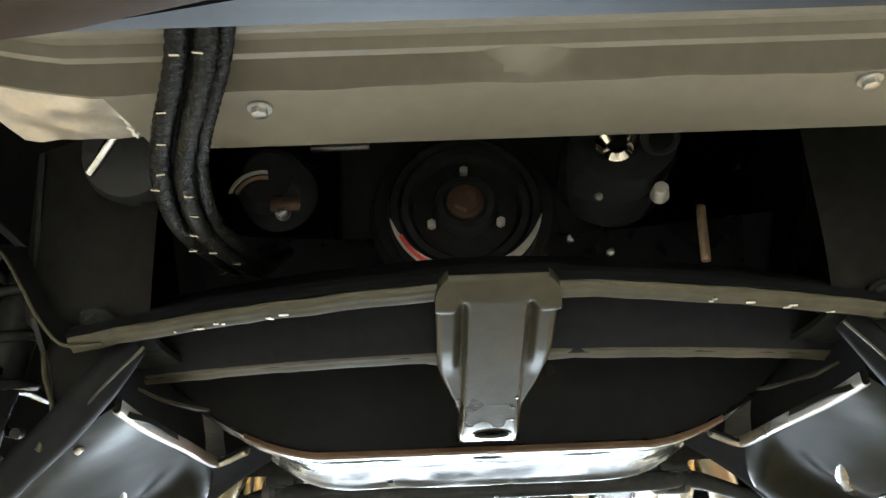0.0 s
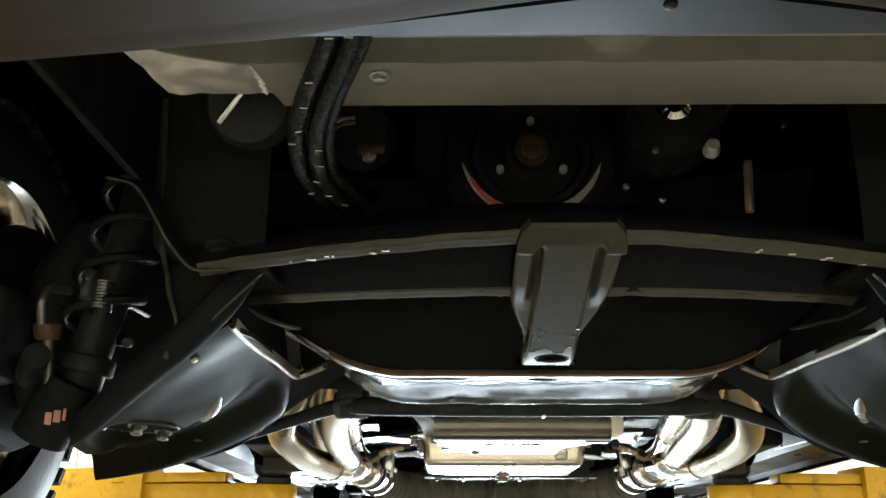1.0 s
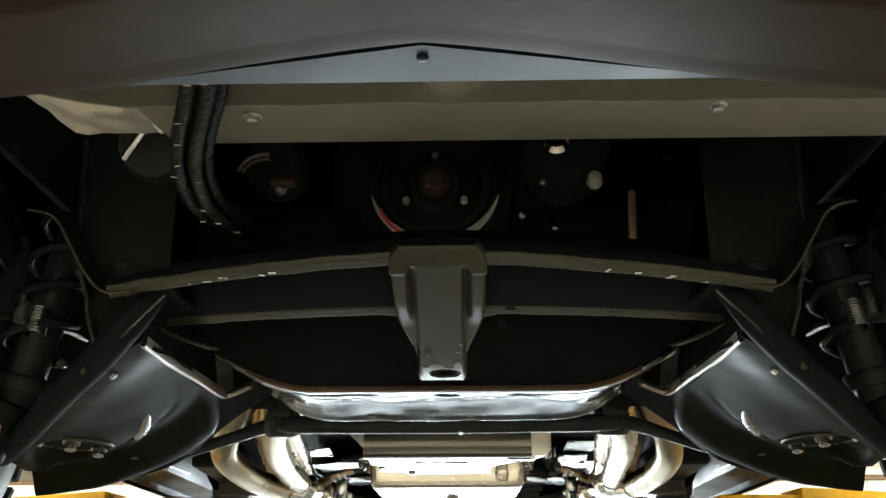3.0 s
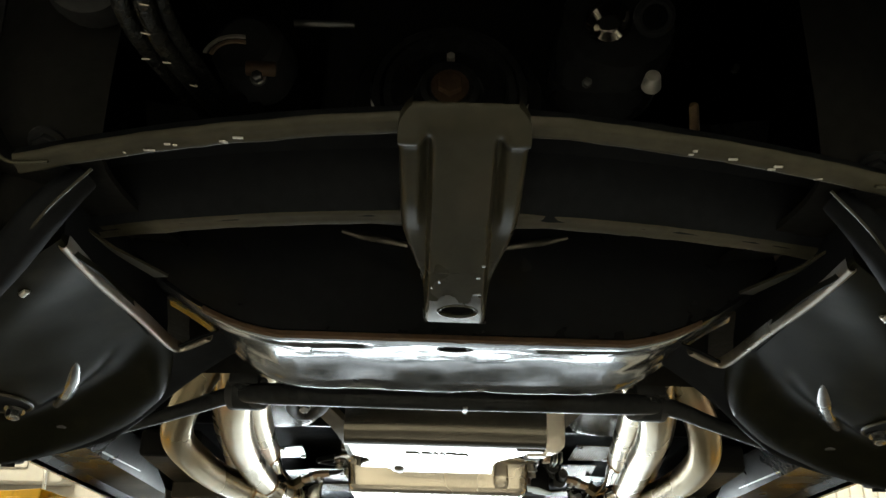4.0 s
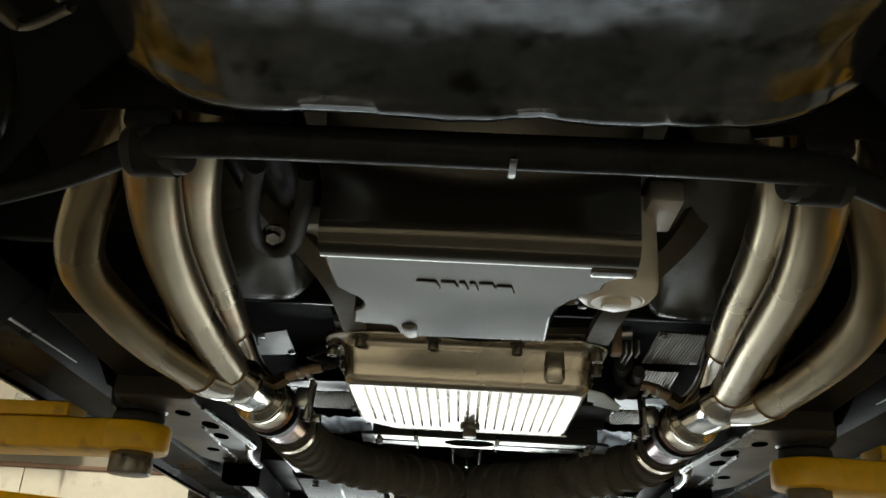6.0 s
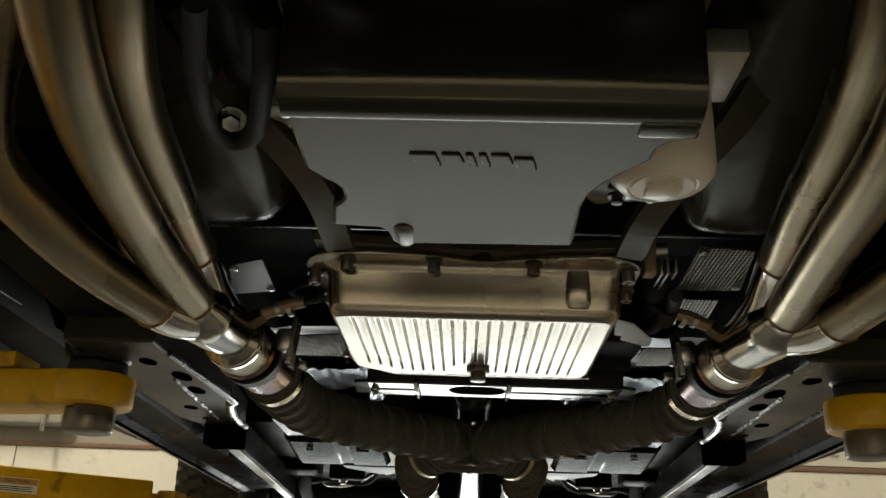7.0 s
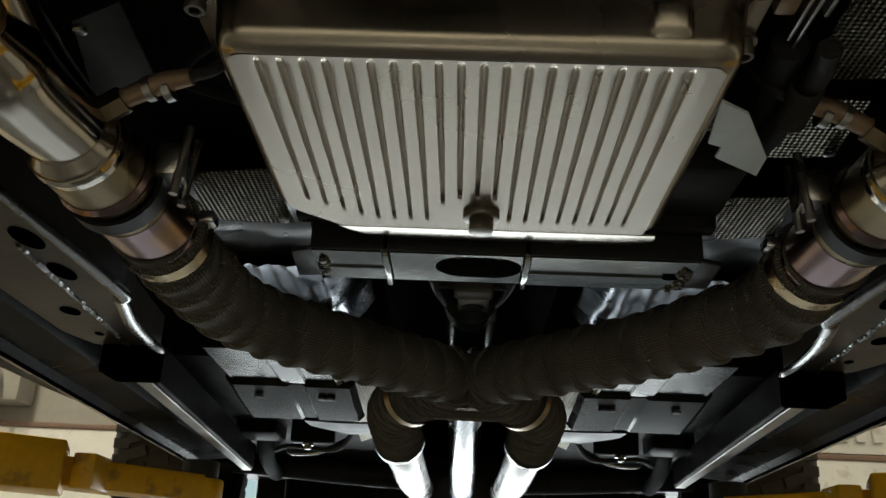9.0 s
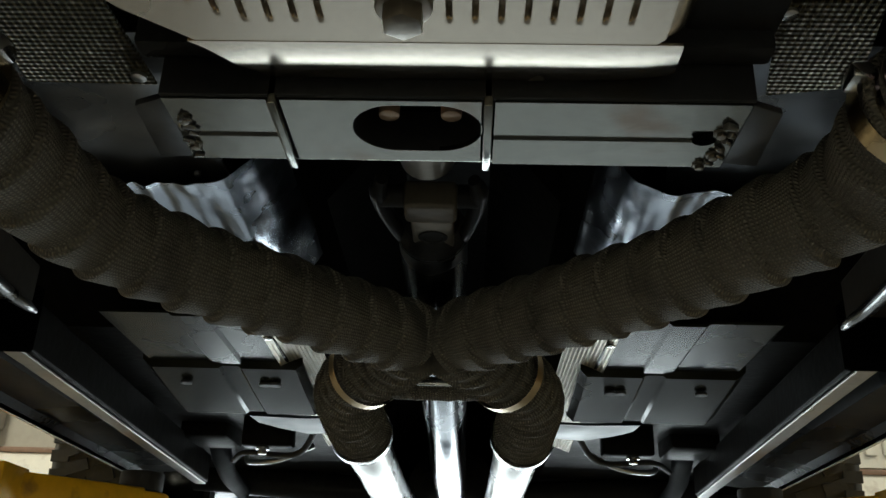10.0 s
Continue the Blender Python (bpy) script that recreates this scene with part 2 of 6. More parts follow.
def box(x0, x1, y0, y1, z0, z1, bevel=0.004, seg=2):
    bm = bmesh.new()
    bmesh.ops.create_cube(bm, size=1)
    for v in bm.verts:
        v.co = ((x0 + x1) / 2 + v.co.x * (x1 - x0), (y0 + y1) / 2 + v.co.y * (y1 - y0), (z0 + z1) / 2 + v.co.z * (z1 - z0))
    if bevel:
        bmesh.ops.bevel(bm, geom=bm.edges[:], offset=bevel, segments=seg, affect="EDGES", profile=0.5)
    return bm


def slab(poly, z0, z1, bevel=0.003, seg=2):
    """An upright prism over a plan outline."""
    bm = bmesh.new()
    f = bm.faces.new([bm.verts.new((x, y, z0)) for x, y in poly])
    r = bmesh.ops.extrude_face_region(bm, geom=[f])
    for v in r["geom"]:
        if isinstance(v, bmesh.types.BMVert):
            v.co.z = z1
    if bevel:
        bmesh.ops.bevel(bm, geom=bm.edges[:], offset=bevel, segments=seg, affect="EDGES", profile=0.5)
    return bm


def rod(p, q, r, seg=20, r2=None, bevel=0.0):
    """A straight round or many-sided bar from p to q."""
    p, q = Vector(p), Vector(q)
    bm = bmesh.new()
    bmesh.ops.create_cone(bm, cap_ends=True, segments=seg, radius1=r, radius2=r if r2 is None else r2, depth=(q - p).length)
    if bevel:
        rims = [e for e in bm.edges if abs(e.verts[0].co.z - e.verts[1].co.z) < 1e-6]
        bmesh.ops.bevel(bm, geom=rims, offset=bevel, segments=2, affect="EDGES", profile=0.5)
    turn = (q - p).to_track_quat("Z", "Y").to_matrix().to_4x4()
    bmesh.ops.transform(bm, matrix=Matrix.Translation((p + q) / 2) @ turn, verts=bm.verts)
    return bm


def hexbolt(at, axis, r, h, washer=True):
    """A hexagon head with its washer; axis points out of the surface."""
    a = Vector(axis).normalized()
    at = Vector(at)
    pieces = [rod(at, at + a * h, r, 6, None, h * 0.12)]
    if washer:
        pieces.append(rod(at - a * 0.001, at + a * h * 0.25, r * 1.45, 20))
    return join(*pieces)


def spline(pts, sub=8):
    """A smooth line through the points."""
    p = [Vector(q) for q in pts]
    p = [2 * p[0] - p[1], *p, 2 * p[-1] - p[-2]]
    out = []
    for i in range(1, len(p) - 2):
        for k in range(sub):
            t = k / sub
            a, b, c, d = p[i - 1:i + 3]
            out.append(0.5 * (2 * b + (c - a) * t + (2 * a - 5 * b + 4 * c - d) * t * t + (3 * b - a - 3 * c + d) * t ** 3))
    out.append(p[-2])
    return out


def tube(pts, r, seg=24, sub=8, caps=True, shape=None, uv=False):
    """A round bar along a smooth line; r is a radius or one per point; shape(s, angle) adds to it, s in metres along."""
    line = spline(pts, sub) if sub > 1 else [Vector(q) for q in pts]
    if isinstance(r, (int, float)):
        radii = [r] * len(line)
    else:
        radii = [float(v) for v in np.interp(np.linspace(0, len(r) - 1, len(line)), range(len(r)), r)]
    bm = bmesh.new()
    layer = bm.loops.layers.uv.new("UVMap") if uv else None
    tangent = (line[1] - line[0]).normalized()
    side = tangent.orthogonal().normalized()
    rings, s, lengths = [], 0.0, []
    for i, c in enumerate(line):
        t2 = (line[min(i + 1, len(line) - 1)] - line[max(i - 1, 0)]).normalized()
        side = (tangent.rotation_difference(t2) @ side).normalized()
        tangent = t2
        other = tangent.cross(side)
        if i:
            s += (line[i] - line[i - 1]).length
        lengths.append(s)
        ring = []
        for k in range(seg):
            a = 2 * math.pi * k / seg
            rad = radii[i] + (shape(s, a) if shape else 0)
            ring.append(bm.verts.new(c + (side * math.cos(a) + other * math.sin(a)) * rad))
        rings.append(ring)
    for i in range(len(rings) - 1):
        for k in range(seg):
            f = bm.faces.new((rings[i][k], rings[i][(k + 1) % seg], rings[i + 1][(k + 1) % seg], rings[i + 1][k]))
            if uv:
                around = 2 * math.pi * radii[i]
                for lp, (u, w) in zip(f.loops, ((lengths[i], k), (lengths[i], k + 1), (lengths[i + 1], k + 1), (lengths[i + 1], k))):
                    lp[layer].uv = (u, around * w / seg)
    if caps:
        bm.faces.new(rings[0][::-1])
        bm.faces.new(rings[-1])
    return bm


def sheet(rows, thick=(0, 0, 0.004), sub=1, skip=None):
    """A pressed sheet through a grid of points, smoothed by sub steps each way, with its thickness."""
    g = [[Vector(p) for p in row] for row in rows]
    if sub > 1:
        g = [spline(row, sub) for row in g]
        g = [list(c) for c in zip(*[spline(col, sub) for col in zip(*g)])]
    n, m, t = len(g), len(g[0]), Vector(thick)
    bm = bmesh.new()
    low = [[bm.verts.new(p) for p in row] for row in g]
    high = [[bm.verts.new(p + t) for p in row] for row in g]
    for i in range(n - 1):
        for j in range(m - 1):
            if skip and skip((g[i][j] + g[i + 1][j + 1]) / 2):
                continue
            bm.faces.new((low[i][j], low[i][j + 1], low[i + 1][j + 1], low[i + 1][j]))
            bm.faces.new((high[i][j], high[i + 1][j], high[i + 1][j + 1], high[i][j + 1]))
    for i in range(n - 1):
        bm.faces.new((low[i][0], low[i + 1][0], high[i + 1][0], high[i][0]))
        bm.faces.new((low[i][-1], high[i][-1], high[i + 1][-1], low[i + 1][-1]))
    for j in range(m - 1):
        bm.faces.new((low[0][j], high[0][j], high[0][j + 1], low[0][j + 1]))
        bm.faces.new((low[-1][j], low[-1][j + 1], high[-1][j + 1], high[-1][j]))
    if skip:
        bmesh.ops.delete(bm, geom=[v for v in bm.verts if not v.link_faces], context="VERTS")
    return bm


def disc_with_hole(outline, hole, z0, z1):
    """A flat plate with one opening; outline and hole have the same number of points."""
    bm = bmesh.new()
    n = len(outline)
    v = [[bm.verts.new((x, y, z)) for x, y in o] for z in (z0, z1) for o in (outline, hole)]
    ao, ai, bo, bi = v
    for k in range(n):
        j = (k + 1) % n
        bm.faces.new((ao[k], ao[j], ai[j], ai[k]))
        bm.faces.new((bo[k], bi[k], bi[j], bo[j]))
        bm.faces.new((ao[k], bo[k], bo[j], ao[j]))
        bm.faces.new((ai[k], ai[j], bi[j], bi[k]))
    return bm


def turned(profile, centre, axis, seg=48):
    """A turned body: profile of (along, radius) about an axis through centre."""
    c, a = Vector(centre), Vector(axis).normalized()
    side = a.orthogonal().normalized()
    other = a.cross(side)
    bm = bmesh.new()
    rings = [[bm.verts.new(c + a * d + (side * math.cos(2 * math.pi * k / seg) + other * math.sin(2 * math.pi * k / seg)) * r)
              for k in range(seg)] for d, r in profile]
    for i in range(len(rings) - 1):
        for k in range(seg):
            bm.faces.new((rings[i][k], rings[i][(k + 1) % seg], rings[i + 1][(k + 1) % seg], rings[i + 1][k]))
    return bm


# a nearly solid flat disc, laid over an uncut plate
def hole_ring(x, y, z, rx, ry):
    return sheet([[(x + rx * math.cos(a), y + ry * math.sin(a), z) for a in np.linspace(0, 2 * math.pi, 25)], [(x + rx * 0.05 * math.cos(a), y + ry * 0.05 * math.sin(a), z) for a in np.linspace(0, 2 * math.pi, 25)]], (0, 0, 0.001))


# ---- the workshop ----
RW, FW, SW, CH = 6.6, -4.5, 4.5, 4.3  # rear wall, front wall, side walls, ceiling
structure("floor", box(-SW - 0.2, SW + 0.2, FW - 0.2, RW + 0.2, -0.15, 0, 0), CONCRETE, "grey sealed concrete workshop floor", "floor")
structure("ceiling", box(-SW - 0.2, SW + 0.2, FW - 0.2, RW + 0.2, CH, CH + 0.15, 0), CEILING, "plain white workshop ceiling", "ceiling")
structure("wall_west", box(-SW - 0.2, -SW, FW, RW, 0, CH, 0), WALL_GREY, "beige grey painted workshop side wall", "wall")
structure("wall_east", box(SW, SW + 0.2, FW, RW, 0, CH, 0), WALL_GREY, "beige grey painted workshop side wall", "wall")
structure("wall_front", box(-SW - 0.2, SW + 0.2, FW - 0.2, FW, 0, CH, 0), WALL_WHITE, "white painted workshop wall", "wall")
DOOR = 1.75  # half the width of the open roller door
for name, x0, x1, z0 in (("wall_rear_west", -SW - 0.2, -DOOR, 0), ("wall_rear_east", DOOR, SW + 0.2, 0), ("wall_rear_lintel", -DOOR, DOOR, 2.9)):
    structure(name, box(x0, x1, RW, RW + 0.2, z0, CH, 0), WALL_GREY, "beige grey workshop wall above white panels", "wall")
structure("ground", box(-14, 14, RW + 0.2, RW + 30, -0.2, -0.02, 0), CONCRETE, "pale concrete yard outside the door", "ground")
# white panelling on the rear wall, panel by panel, under a brown cap rail
PANEL_TOP = 2.24
x = -SW + 0.35
while x < SW - 0.01:
    w = min(1.2, SW - x)
    if x + w < -DOOR + 0.01 or x > DOOR - 0.01:
     structure("wall_panel", box(x + 0.004, x + w - 0.004, RW - 0.03, RW - 0.001, 0.1, PANEL_TOP, 0.004), WALL_WHITE,
              "white smooth wall panel with narrow joints", "wall panel")
    x += w
for x0, x1 in ((-SW, -DOOR), (DOOR, SW)):
    structure("trim", box(x0, x1, RW - 0.045, RW - 0.001, PANEL_TOP, PANEL_TOP + 0.03, 0.004), TRIM_BROWN, "thin brown cap rail on white panels", "trim")

cabinet = thing("utility_box", (-3.05, RW - 0.2, 2.35), "grey metal utility box with conduit on the wall", "utility box")
body = part("body", box(-3.5, -2.6, RW - 0.22, RW - 0.001, 2.36, 3.0, 0.02, 2), WALL_GREY, cabinet)
part("cover", box(-3.3, -2.85, RW - 0.24, RW - 0.222, 2.45, 2.8, 0.015, 2), WALL_GREY, body)
part("name_plate", box(-3.02, -2.92, RW - 0.246, RW - 0.2405, 2.62, 2.7, 0.001), ZINC, body)
part("conduit", tube([(-4.2, RW - 0.2, 2.62), (-3.0, RW - 0.27, 2.6), (-2.75, RW - 0.27, 2.56), (-2.7, RW - 0.27, 2.4), (-2.7, RW - 0.25, 2.3)], 0.014), ZINC, cabinet)

shutter = thing("louvred_panel", (2.9, RW - 0.05, 2.3), "white louvred metal panel on the workshop wall", "louvre")
part("frame", box(2.0, 3.7, RW - 0.04, RW - 0.001, 2.275, 2.95, 0.01), WALL_WHITE, shutter)
for k in range(16):
    part("slat", box(2.1 + k * 0.1, 2.16 + k * 0.1, RW - 0.07, RW - 0.041, 2.34, 2.88, 0.01), WALL_WHITE, shutter)

# light: daylight through the open rear door, unseen warm fill lamps added at the ceiling
DAY, WARM = (0.92, 0.96, 1.0), (1.0, 0.89, 0.72)
area_lamp("door_daylight", (0, RW + 0.1, 1.55), (0, 2.6, 0.0), 3.3, 2.3, 170, DAY)
for x, power in ((-2.9, 122), (2.9, 66)):
    area_lamp("unseen_fill_side", (x, 3.6, CH - 0.06), (x, 3.6, 0), 0.3, 2.4, power, WARM)
area_lamp("unseen_fill_front", (0.0, -2.2, CH - 0.06), (0, -2.2, 0), 2.4, 0.3, 300, WARM)

# ---- body of the car ----
def both(fn):
    for s in (-1, 1):
        fn(s)


# hood, inner wings and firewall, added unseen, and floor close the space over the engine and keep daylight off the
# underside
structure("engine_bay_cover", box(-0.96, 0.96, -0.18, 1.9, 2.62, 2.64, 0), BLACK, "added black hood panel that keeps light off the engine", "hood")
def wing(s):
    xs = sorted((0.93 * s, 0.95 * s))
    structure("front_wing", box(*xs, -0.15, 1.85, 1.9, 2.62, 0.004), BLACK, "added black wing panel that keeps light off the engine", "wing")
    xs = sorted((0.5 * s, 0.512 * s))
    structure("inner_wing", box(*xs, 0.12, 1.8, 2.02, 2.62, 0.004), BLACK, "black inner wheel arch panel", "wheel arch")
    xs = sorted((0.512 * s, 0.93 * s))
    structure("arch_front", box(*xs, 0.45, 0.47, 1.98, 2.62, 0.004), BLACK, "black splash panel before the wheel", "wheel arch")
    structure("arch_rear", box(*xs, 1.6, 1.62, 1.86, 2.62, 0.004), BLACK, "black splash panel behind the wheel", "wheel arch")
both(wing)
structure("firewall", box(-0.93, 0.93, 1.85, 1.87, 1.88, 2.62, 0.004), BLACK, "black firewall behind the engine", "firewall")
structure("grille_closing", box(-0.93, 0.93, -0.17, -0.15, 1.95, 2.62, 0.004), BLACK, "added black panel that shuts out light at the front", "panel")

# floor with its tunnel: profile across, carried along the car
def floor_row(y, z):
    tz = 0.33
    return [(-0.95, y, z + 0.03), (-0.7, y, z + 0.03), (-0.69, y, z), (-0.46, y, z), (-0.235, y, z), (-0.205, y, z + 0.04), (-0.17, y, z + 0.2), (-0.07, y, z + tz), (0, y, z + tz + 0.01),
            (0.07, y, z + tz), (0.17, y, z + 0.2), (0.205, y, z + 0.04), (0.235, y, z), (0.46, y, z), (0.69, y, z), (0.7, y, z + 0.03), (0.95, y, z + 0.03)]
structure("floor_pan", sheet([floor_row(y, z) for y, z in ((1.87, 1.92), (2.0, 1.91), (2.2, 1.905), (2.4, 1.9), (2.72, 1.9), (2.8, 1.79), (3.0, 1.785), (3.3, 1.79), (3.6, 1.80), (5.4, 1.83))],
          (0, 0, 0.02)), UNDERCOAT, "matt black floor pan with central tunnel", "floor pan", 25)

# ---- front valance ----
valance = thing("front_valance", (0, 0.2, 1.87), "dark grey painted front valance with folded rear edge", "valance")
rows = []
for i in range(97):
    x = -0.95 + 1.9 * i / 96
    k = min(abs(x) / 0.2, 1.0)
    ye = 0.229 + 0.046 * k ** 1.2 + 0.14 * max(0, abs(x) - 0.2)
    ze = 1.849
    fold = 0.0035 * (lambda q: q * q * (3 - 2 * q))(min(1.0, max(0.0, (abs(x - 0.02) - 0.07) / 0.05)))
    rows.append([(x, ye, ze + 0.012), (x, ye, ze), (x, ye - 0.012, ze - 0.003), (x, ye - 0.020, ze - 0.0035), (x, ye - 0.027, ze - 0.0050), (x, ye - 0.06, ze - 0.0115), (x, ye - 0.105, ze - 0.0215), (x, ye - 0.113, ze - 0.0235 + fold * 0.3), (x, ye - 0.120, ze - 0.0245 + fold), (x, ye - 0.132, ze - 0.0260 + fold), (x, ye - 0.140, ze - 0.0290),
                 (x, ye - 0.24, ze - 0.05), (x, ye - 0.34, ze - 0.035), (x, ye - 0.40, ze + 0.03)])
part("skin", sheet(rows, (0, 0.004, 0.006)), VALANCE, valance, "", 50)
rows = []
for i in range(17):
    x = -0.28 + 0.56 * i / 16
    k = abs(x)
    rows.append([(x, 0.238 + 0.2 * min(k, 0.2), 1.853), (x, max(0.284, 0.236 + 0.2 * k), 1.856)])
part("rear_flange", sheet(rows, (0, 0, 0.003)), FLANGE, valance, "bare bluish metal flange")
part("screw", rod((0.0, 0.252, 1.8522), (0.0, 0.252, 1.858), 0.0038, 16, None, 0.0006), BLACK, valance)

# ---- radiator support ----
rad = thing("radiator_support", (0, 0.5, 1.97), "beige-grey steel radiator support with folded lip", "radiator support")
rows = []
for i in range(61):
    x = -0.41 + 1.12 * i / 60
    nb = math.exp(-((x - 0.012) / 0.022) ** 4)
    wob = 0.0012 * math.sin(x * 37) + 0.0008 * math.sin(x * 91)
    row = [(x, 0.576, 1.985), (x, 0.576, 1.966), (x, 0.572, 1.964), (x, 0.530, 1.964), (x, 0.488 + wob, 1.9635), (x, 0.485 + wob, 1.955), (x, 0.4825 + wob, 1.955), (x, 0.480 + wob, 1.966 - 0.004 * nb), (x, 0.474, 1.980 - 0.018 * nb),
                 (x, 0.456 - 0.008 * nb, 1.978 - 0.014 * nb), (x, 0.449 - 0.006 * nb, 1.966), (x, 0.446 - 0.006 * nb, 1.955), (x, 0.440, 1.955), (x, 0.436, 1.962), (x, 0.420, 1.963), (x, 0.416, 1.952), (x, 0.410, 1.950), (x, 0.404, 1.952), (x, 0.398, 1.99)]
    if x < -0.275:
        bend = 0.9 * (-0.275 - x) ** 1.35
        row = [(x, min(y, 0.4865) - bend, z) for x, y, z in row]
    rows.append(row)
panel = part("panel", sheet(rows, (0, 0, 0.006)), RAD, rad, "", 45)
part("bolt", hexbolt((-0.171, 0.516, 1.9635), (0, 0, -1), 0.0062, 0.007), ZINC, panel)
part("bolt", hexbolt((0.262, 0.505, 1.9635), (0, 0, -1), 0.0062, 0.007), ZINC, panel)
part("core", box(-0.3, 0.62, 0.42, 0.47, 1.99, 2.5, 0.004), BLACK_SATIN, rad, "black radiator core")

corner = thing("aluminium_corner_panel", (-0.33, 0.54, 1.985), "bare aluminium corner panel with weld bead and dents", "panel")
rows = [[(x - 0.02 * (0.588 - y) / 0.1 * (1 - i / 19), y, 1.985 + 0.0035 * noise.noise((x * 45, y * 45, 2.0))) for y in np.linspace(0.482, 0.588, 16)] for i, x in enumerate(np.linspace(-0.372, -0.276, 20))]
plate = part("plate", sheet(rows, (0, 0, 0.004)), RAW_ALU, corner)
part("edge_flange", sheet([[(-0.276, 0.47, 1.985), (-0.276, 0.584, 1.985)], [(-0.27, 0.47, 1.978), (-0.27, 0.584, 1.978)], [(-0.255, 0.47, 1.979), (-0.255, 0.584, 1.979)]], (0, 0, 0.003)), RAW_ALU, corner)
beads = [rod((-0.283 + 0.0015 * (k % 2), 0.482 + k * 0.0085, 1.9835), (-0.277, 0.484 + k * 0.0085, 1.981), 0.0036, 8) for k in range(12)]
part("weld_bead", join(*beads), RAW_ALU, plate)
part("pin", rod((-0.305, 0.602, 2.0), (-0.334, 0.626, 1.975), 0.0042, 12, None, 0.0008), ZINC, corner)

horn = thing("horn", (-0.31, 0.68, 2.03), "dark grey dusty round horn behind the bumper", "horn")
part("bowl", turned([(0.0, 0.0), (0.0, 0.02), (0.008, 0.04), (0.02, 0.046), (0.03, 0.046), (0.05, 0.03), (0.06, 0.0)], (-0.315, 0.64, 2.005), (0.1, 1, 0.35), 32), BLACK_SATIN, horn)

# ---- braided hose bundle ----
hose = thing("hose_bundle", (-0.2, 0.48, 1.91), "black braided hoses tied together, with painted tie highlights", "hose")
base = [(-0.165, 0.30, 1.955), (-0.187, 0.40, 1.935), (-0.218, 0.48, 1.922), (-0.232, 0.53, 1.914), (-0.236, 0.59, 1.908), (-0.229, 0.66, 1.914), (-0.222, 0.74, 1.932), (-0.215, 0.80, 1.97)]
def braid(pitch):
    return lambda s_, a: 0.0006 * math.sin(s_ / pitch * 2 * math.pi + a * 3)
for dx, dy, dz, r in ((-0.0085, 0, 0.0, 0.0070), (0.0075, 0.004, -0.002, 0.0070), (0.0, 0.005, 0.011, 0.0070), (0.017, 0.008, 0.006, 0.0055)):
    part("hose", tube([(x + dx, y + dy, z + dz) for x, y, z in base], r, 18, 22, True, braid(0.007)), HOSE, hose)
line = spline(base, 8)
# highlights on the ties, set on as small bright dashes
tick = random.Random(3)
for k in range(8, len(line) - 6, 4):
    c, d = line[k], (line[k + 1] - line[k]).normalized()
    for side_ in (-0.0095, 0.0085):
        if tick.random() < 0.75:
            o_ = c + Vector((side_ + tick.uniform(-0.005, 0.005), 0, -0.0092 if side_ < 0 else -0.0108)) + d * tick.uniform(-0.004, 0.004)
            part("tie_highlight", rod(o_ - Vector((0.003, tick.uniform(-0.002, 0.002), 0)), o_ + Vector((0.003, 0, 0)), 0.0011, 6), CAST_ALU, hose, "small bright dash for the highlight on a tie")

# ---- engine front ----
engine = thing("engine", (0, 1.2, 2.0), "dark engine block above the oil pan", "engine")
part("block", box(-0.17, 0.17, 0.99, 1.62, 1.93, 2.5, 0.02), BLACK_SATIN, engine)
part("front_cover", turned([(0, 0.0), (0, 0.11), (0.03, 0.12), (0.05, 0.12)], (-0.01, 0.96, 2.09), (0, 1, 0), 40), BLACK_SATIN, engine)
damper = thing("crankshaft_pulley", (-0.01, 0.93, 2.076), "black crankshaft pulley with polished rim and bolts", "pulley")
disc = part("disc", turned([(0.0, 0.0), (0.0, 0.024), (-0.004, 0.027), (-0.004, 0.034), (0.012, 0.04), (0.016, 0.062), (0.004, 0.068), (0.004, 0.076), (0.014, 0.079)], (-0.01, 0.915, 2.076), (0, 1, 0), 56), BLACK, damper)
part("rim", turned([(0.0, 0.079), (-0.004, 0.081), (-0.004, 0.089), (0.0, 0.092), (0.03, 0.092), (0.032, 0.08)], (-0.01, 0.925, 2.076), (0, 1, 0), 64), BLACK, damper)
# white and red reflections on the lower rim, laid on as coloured strips
part("crescent", sheet([[(-0.01 + (0.0915 - w * 0.013 * math.sin((a - radians(188)) / radians(164) * math.pi) ** 0.7) * math.cos(a), 0.9195, 2.076 + (0.0915 - w * 0.013 * math.sin((a - radians(188)) / radians(164) * math.pi) ** 0.7) * math.sin(a)) for a in np.linspace(radians(189), radians(351), 40)] for w in (0, 0.5, 1)], (0, 0.0006, 0)), BRIGHT, damper, "pale crescent painting the rim's reflection")
part("rim_reflection_red", sheet([[(-0.01 + r * math.cos(a), 0.9186, 2.076 + r * math.sin(a)) for a in np.linspace(radians(205), radians(240), 14)] for r in (0.0835, 0.0885)], (0, 0.0004, 0)), RED, damper, "red part of the reflection painted on the rim")
part("centre_bolt", hexbolt((-0.01, 0.912, 2.076), (0, -1, 0), 0.015, 0.012), COPPER_RUST, disc, "rusty brown centre bolt")
for a in (90, 212, 328):
    part("bolt", hexbolt((-0.01 + 0.048 * math.cos(radians(a)), 0.926, 2.076 + 0.045 * math.sin(radians(a))), (0, -1, 0), 0.0055, 0.012, False), BRIGHT, disc)

pump = thing("power_steering_pump", (-0.25, 0.95, 2.1), "dark pump with bright pulley band", "pump")
part("housing", turned([(0, 0), (0, 0.03), (0.01, 0.04), (0.06, 0.045), (0.09, 0.03), (0.1, 0)], (-0.235, 0.86, 2.09), (0.1, 1, 0.1), 36), BLACK, pump)
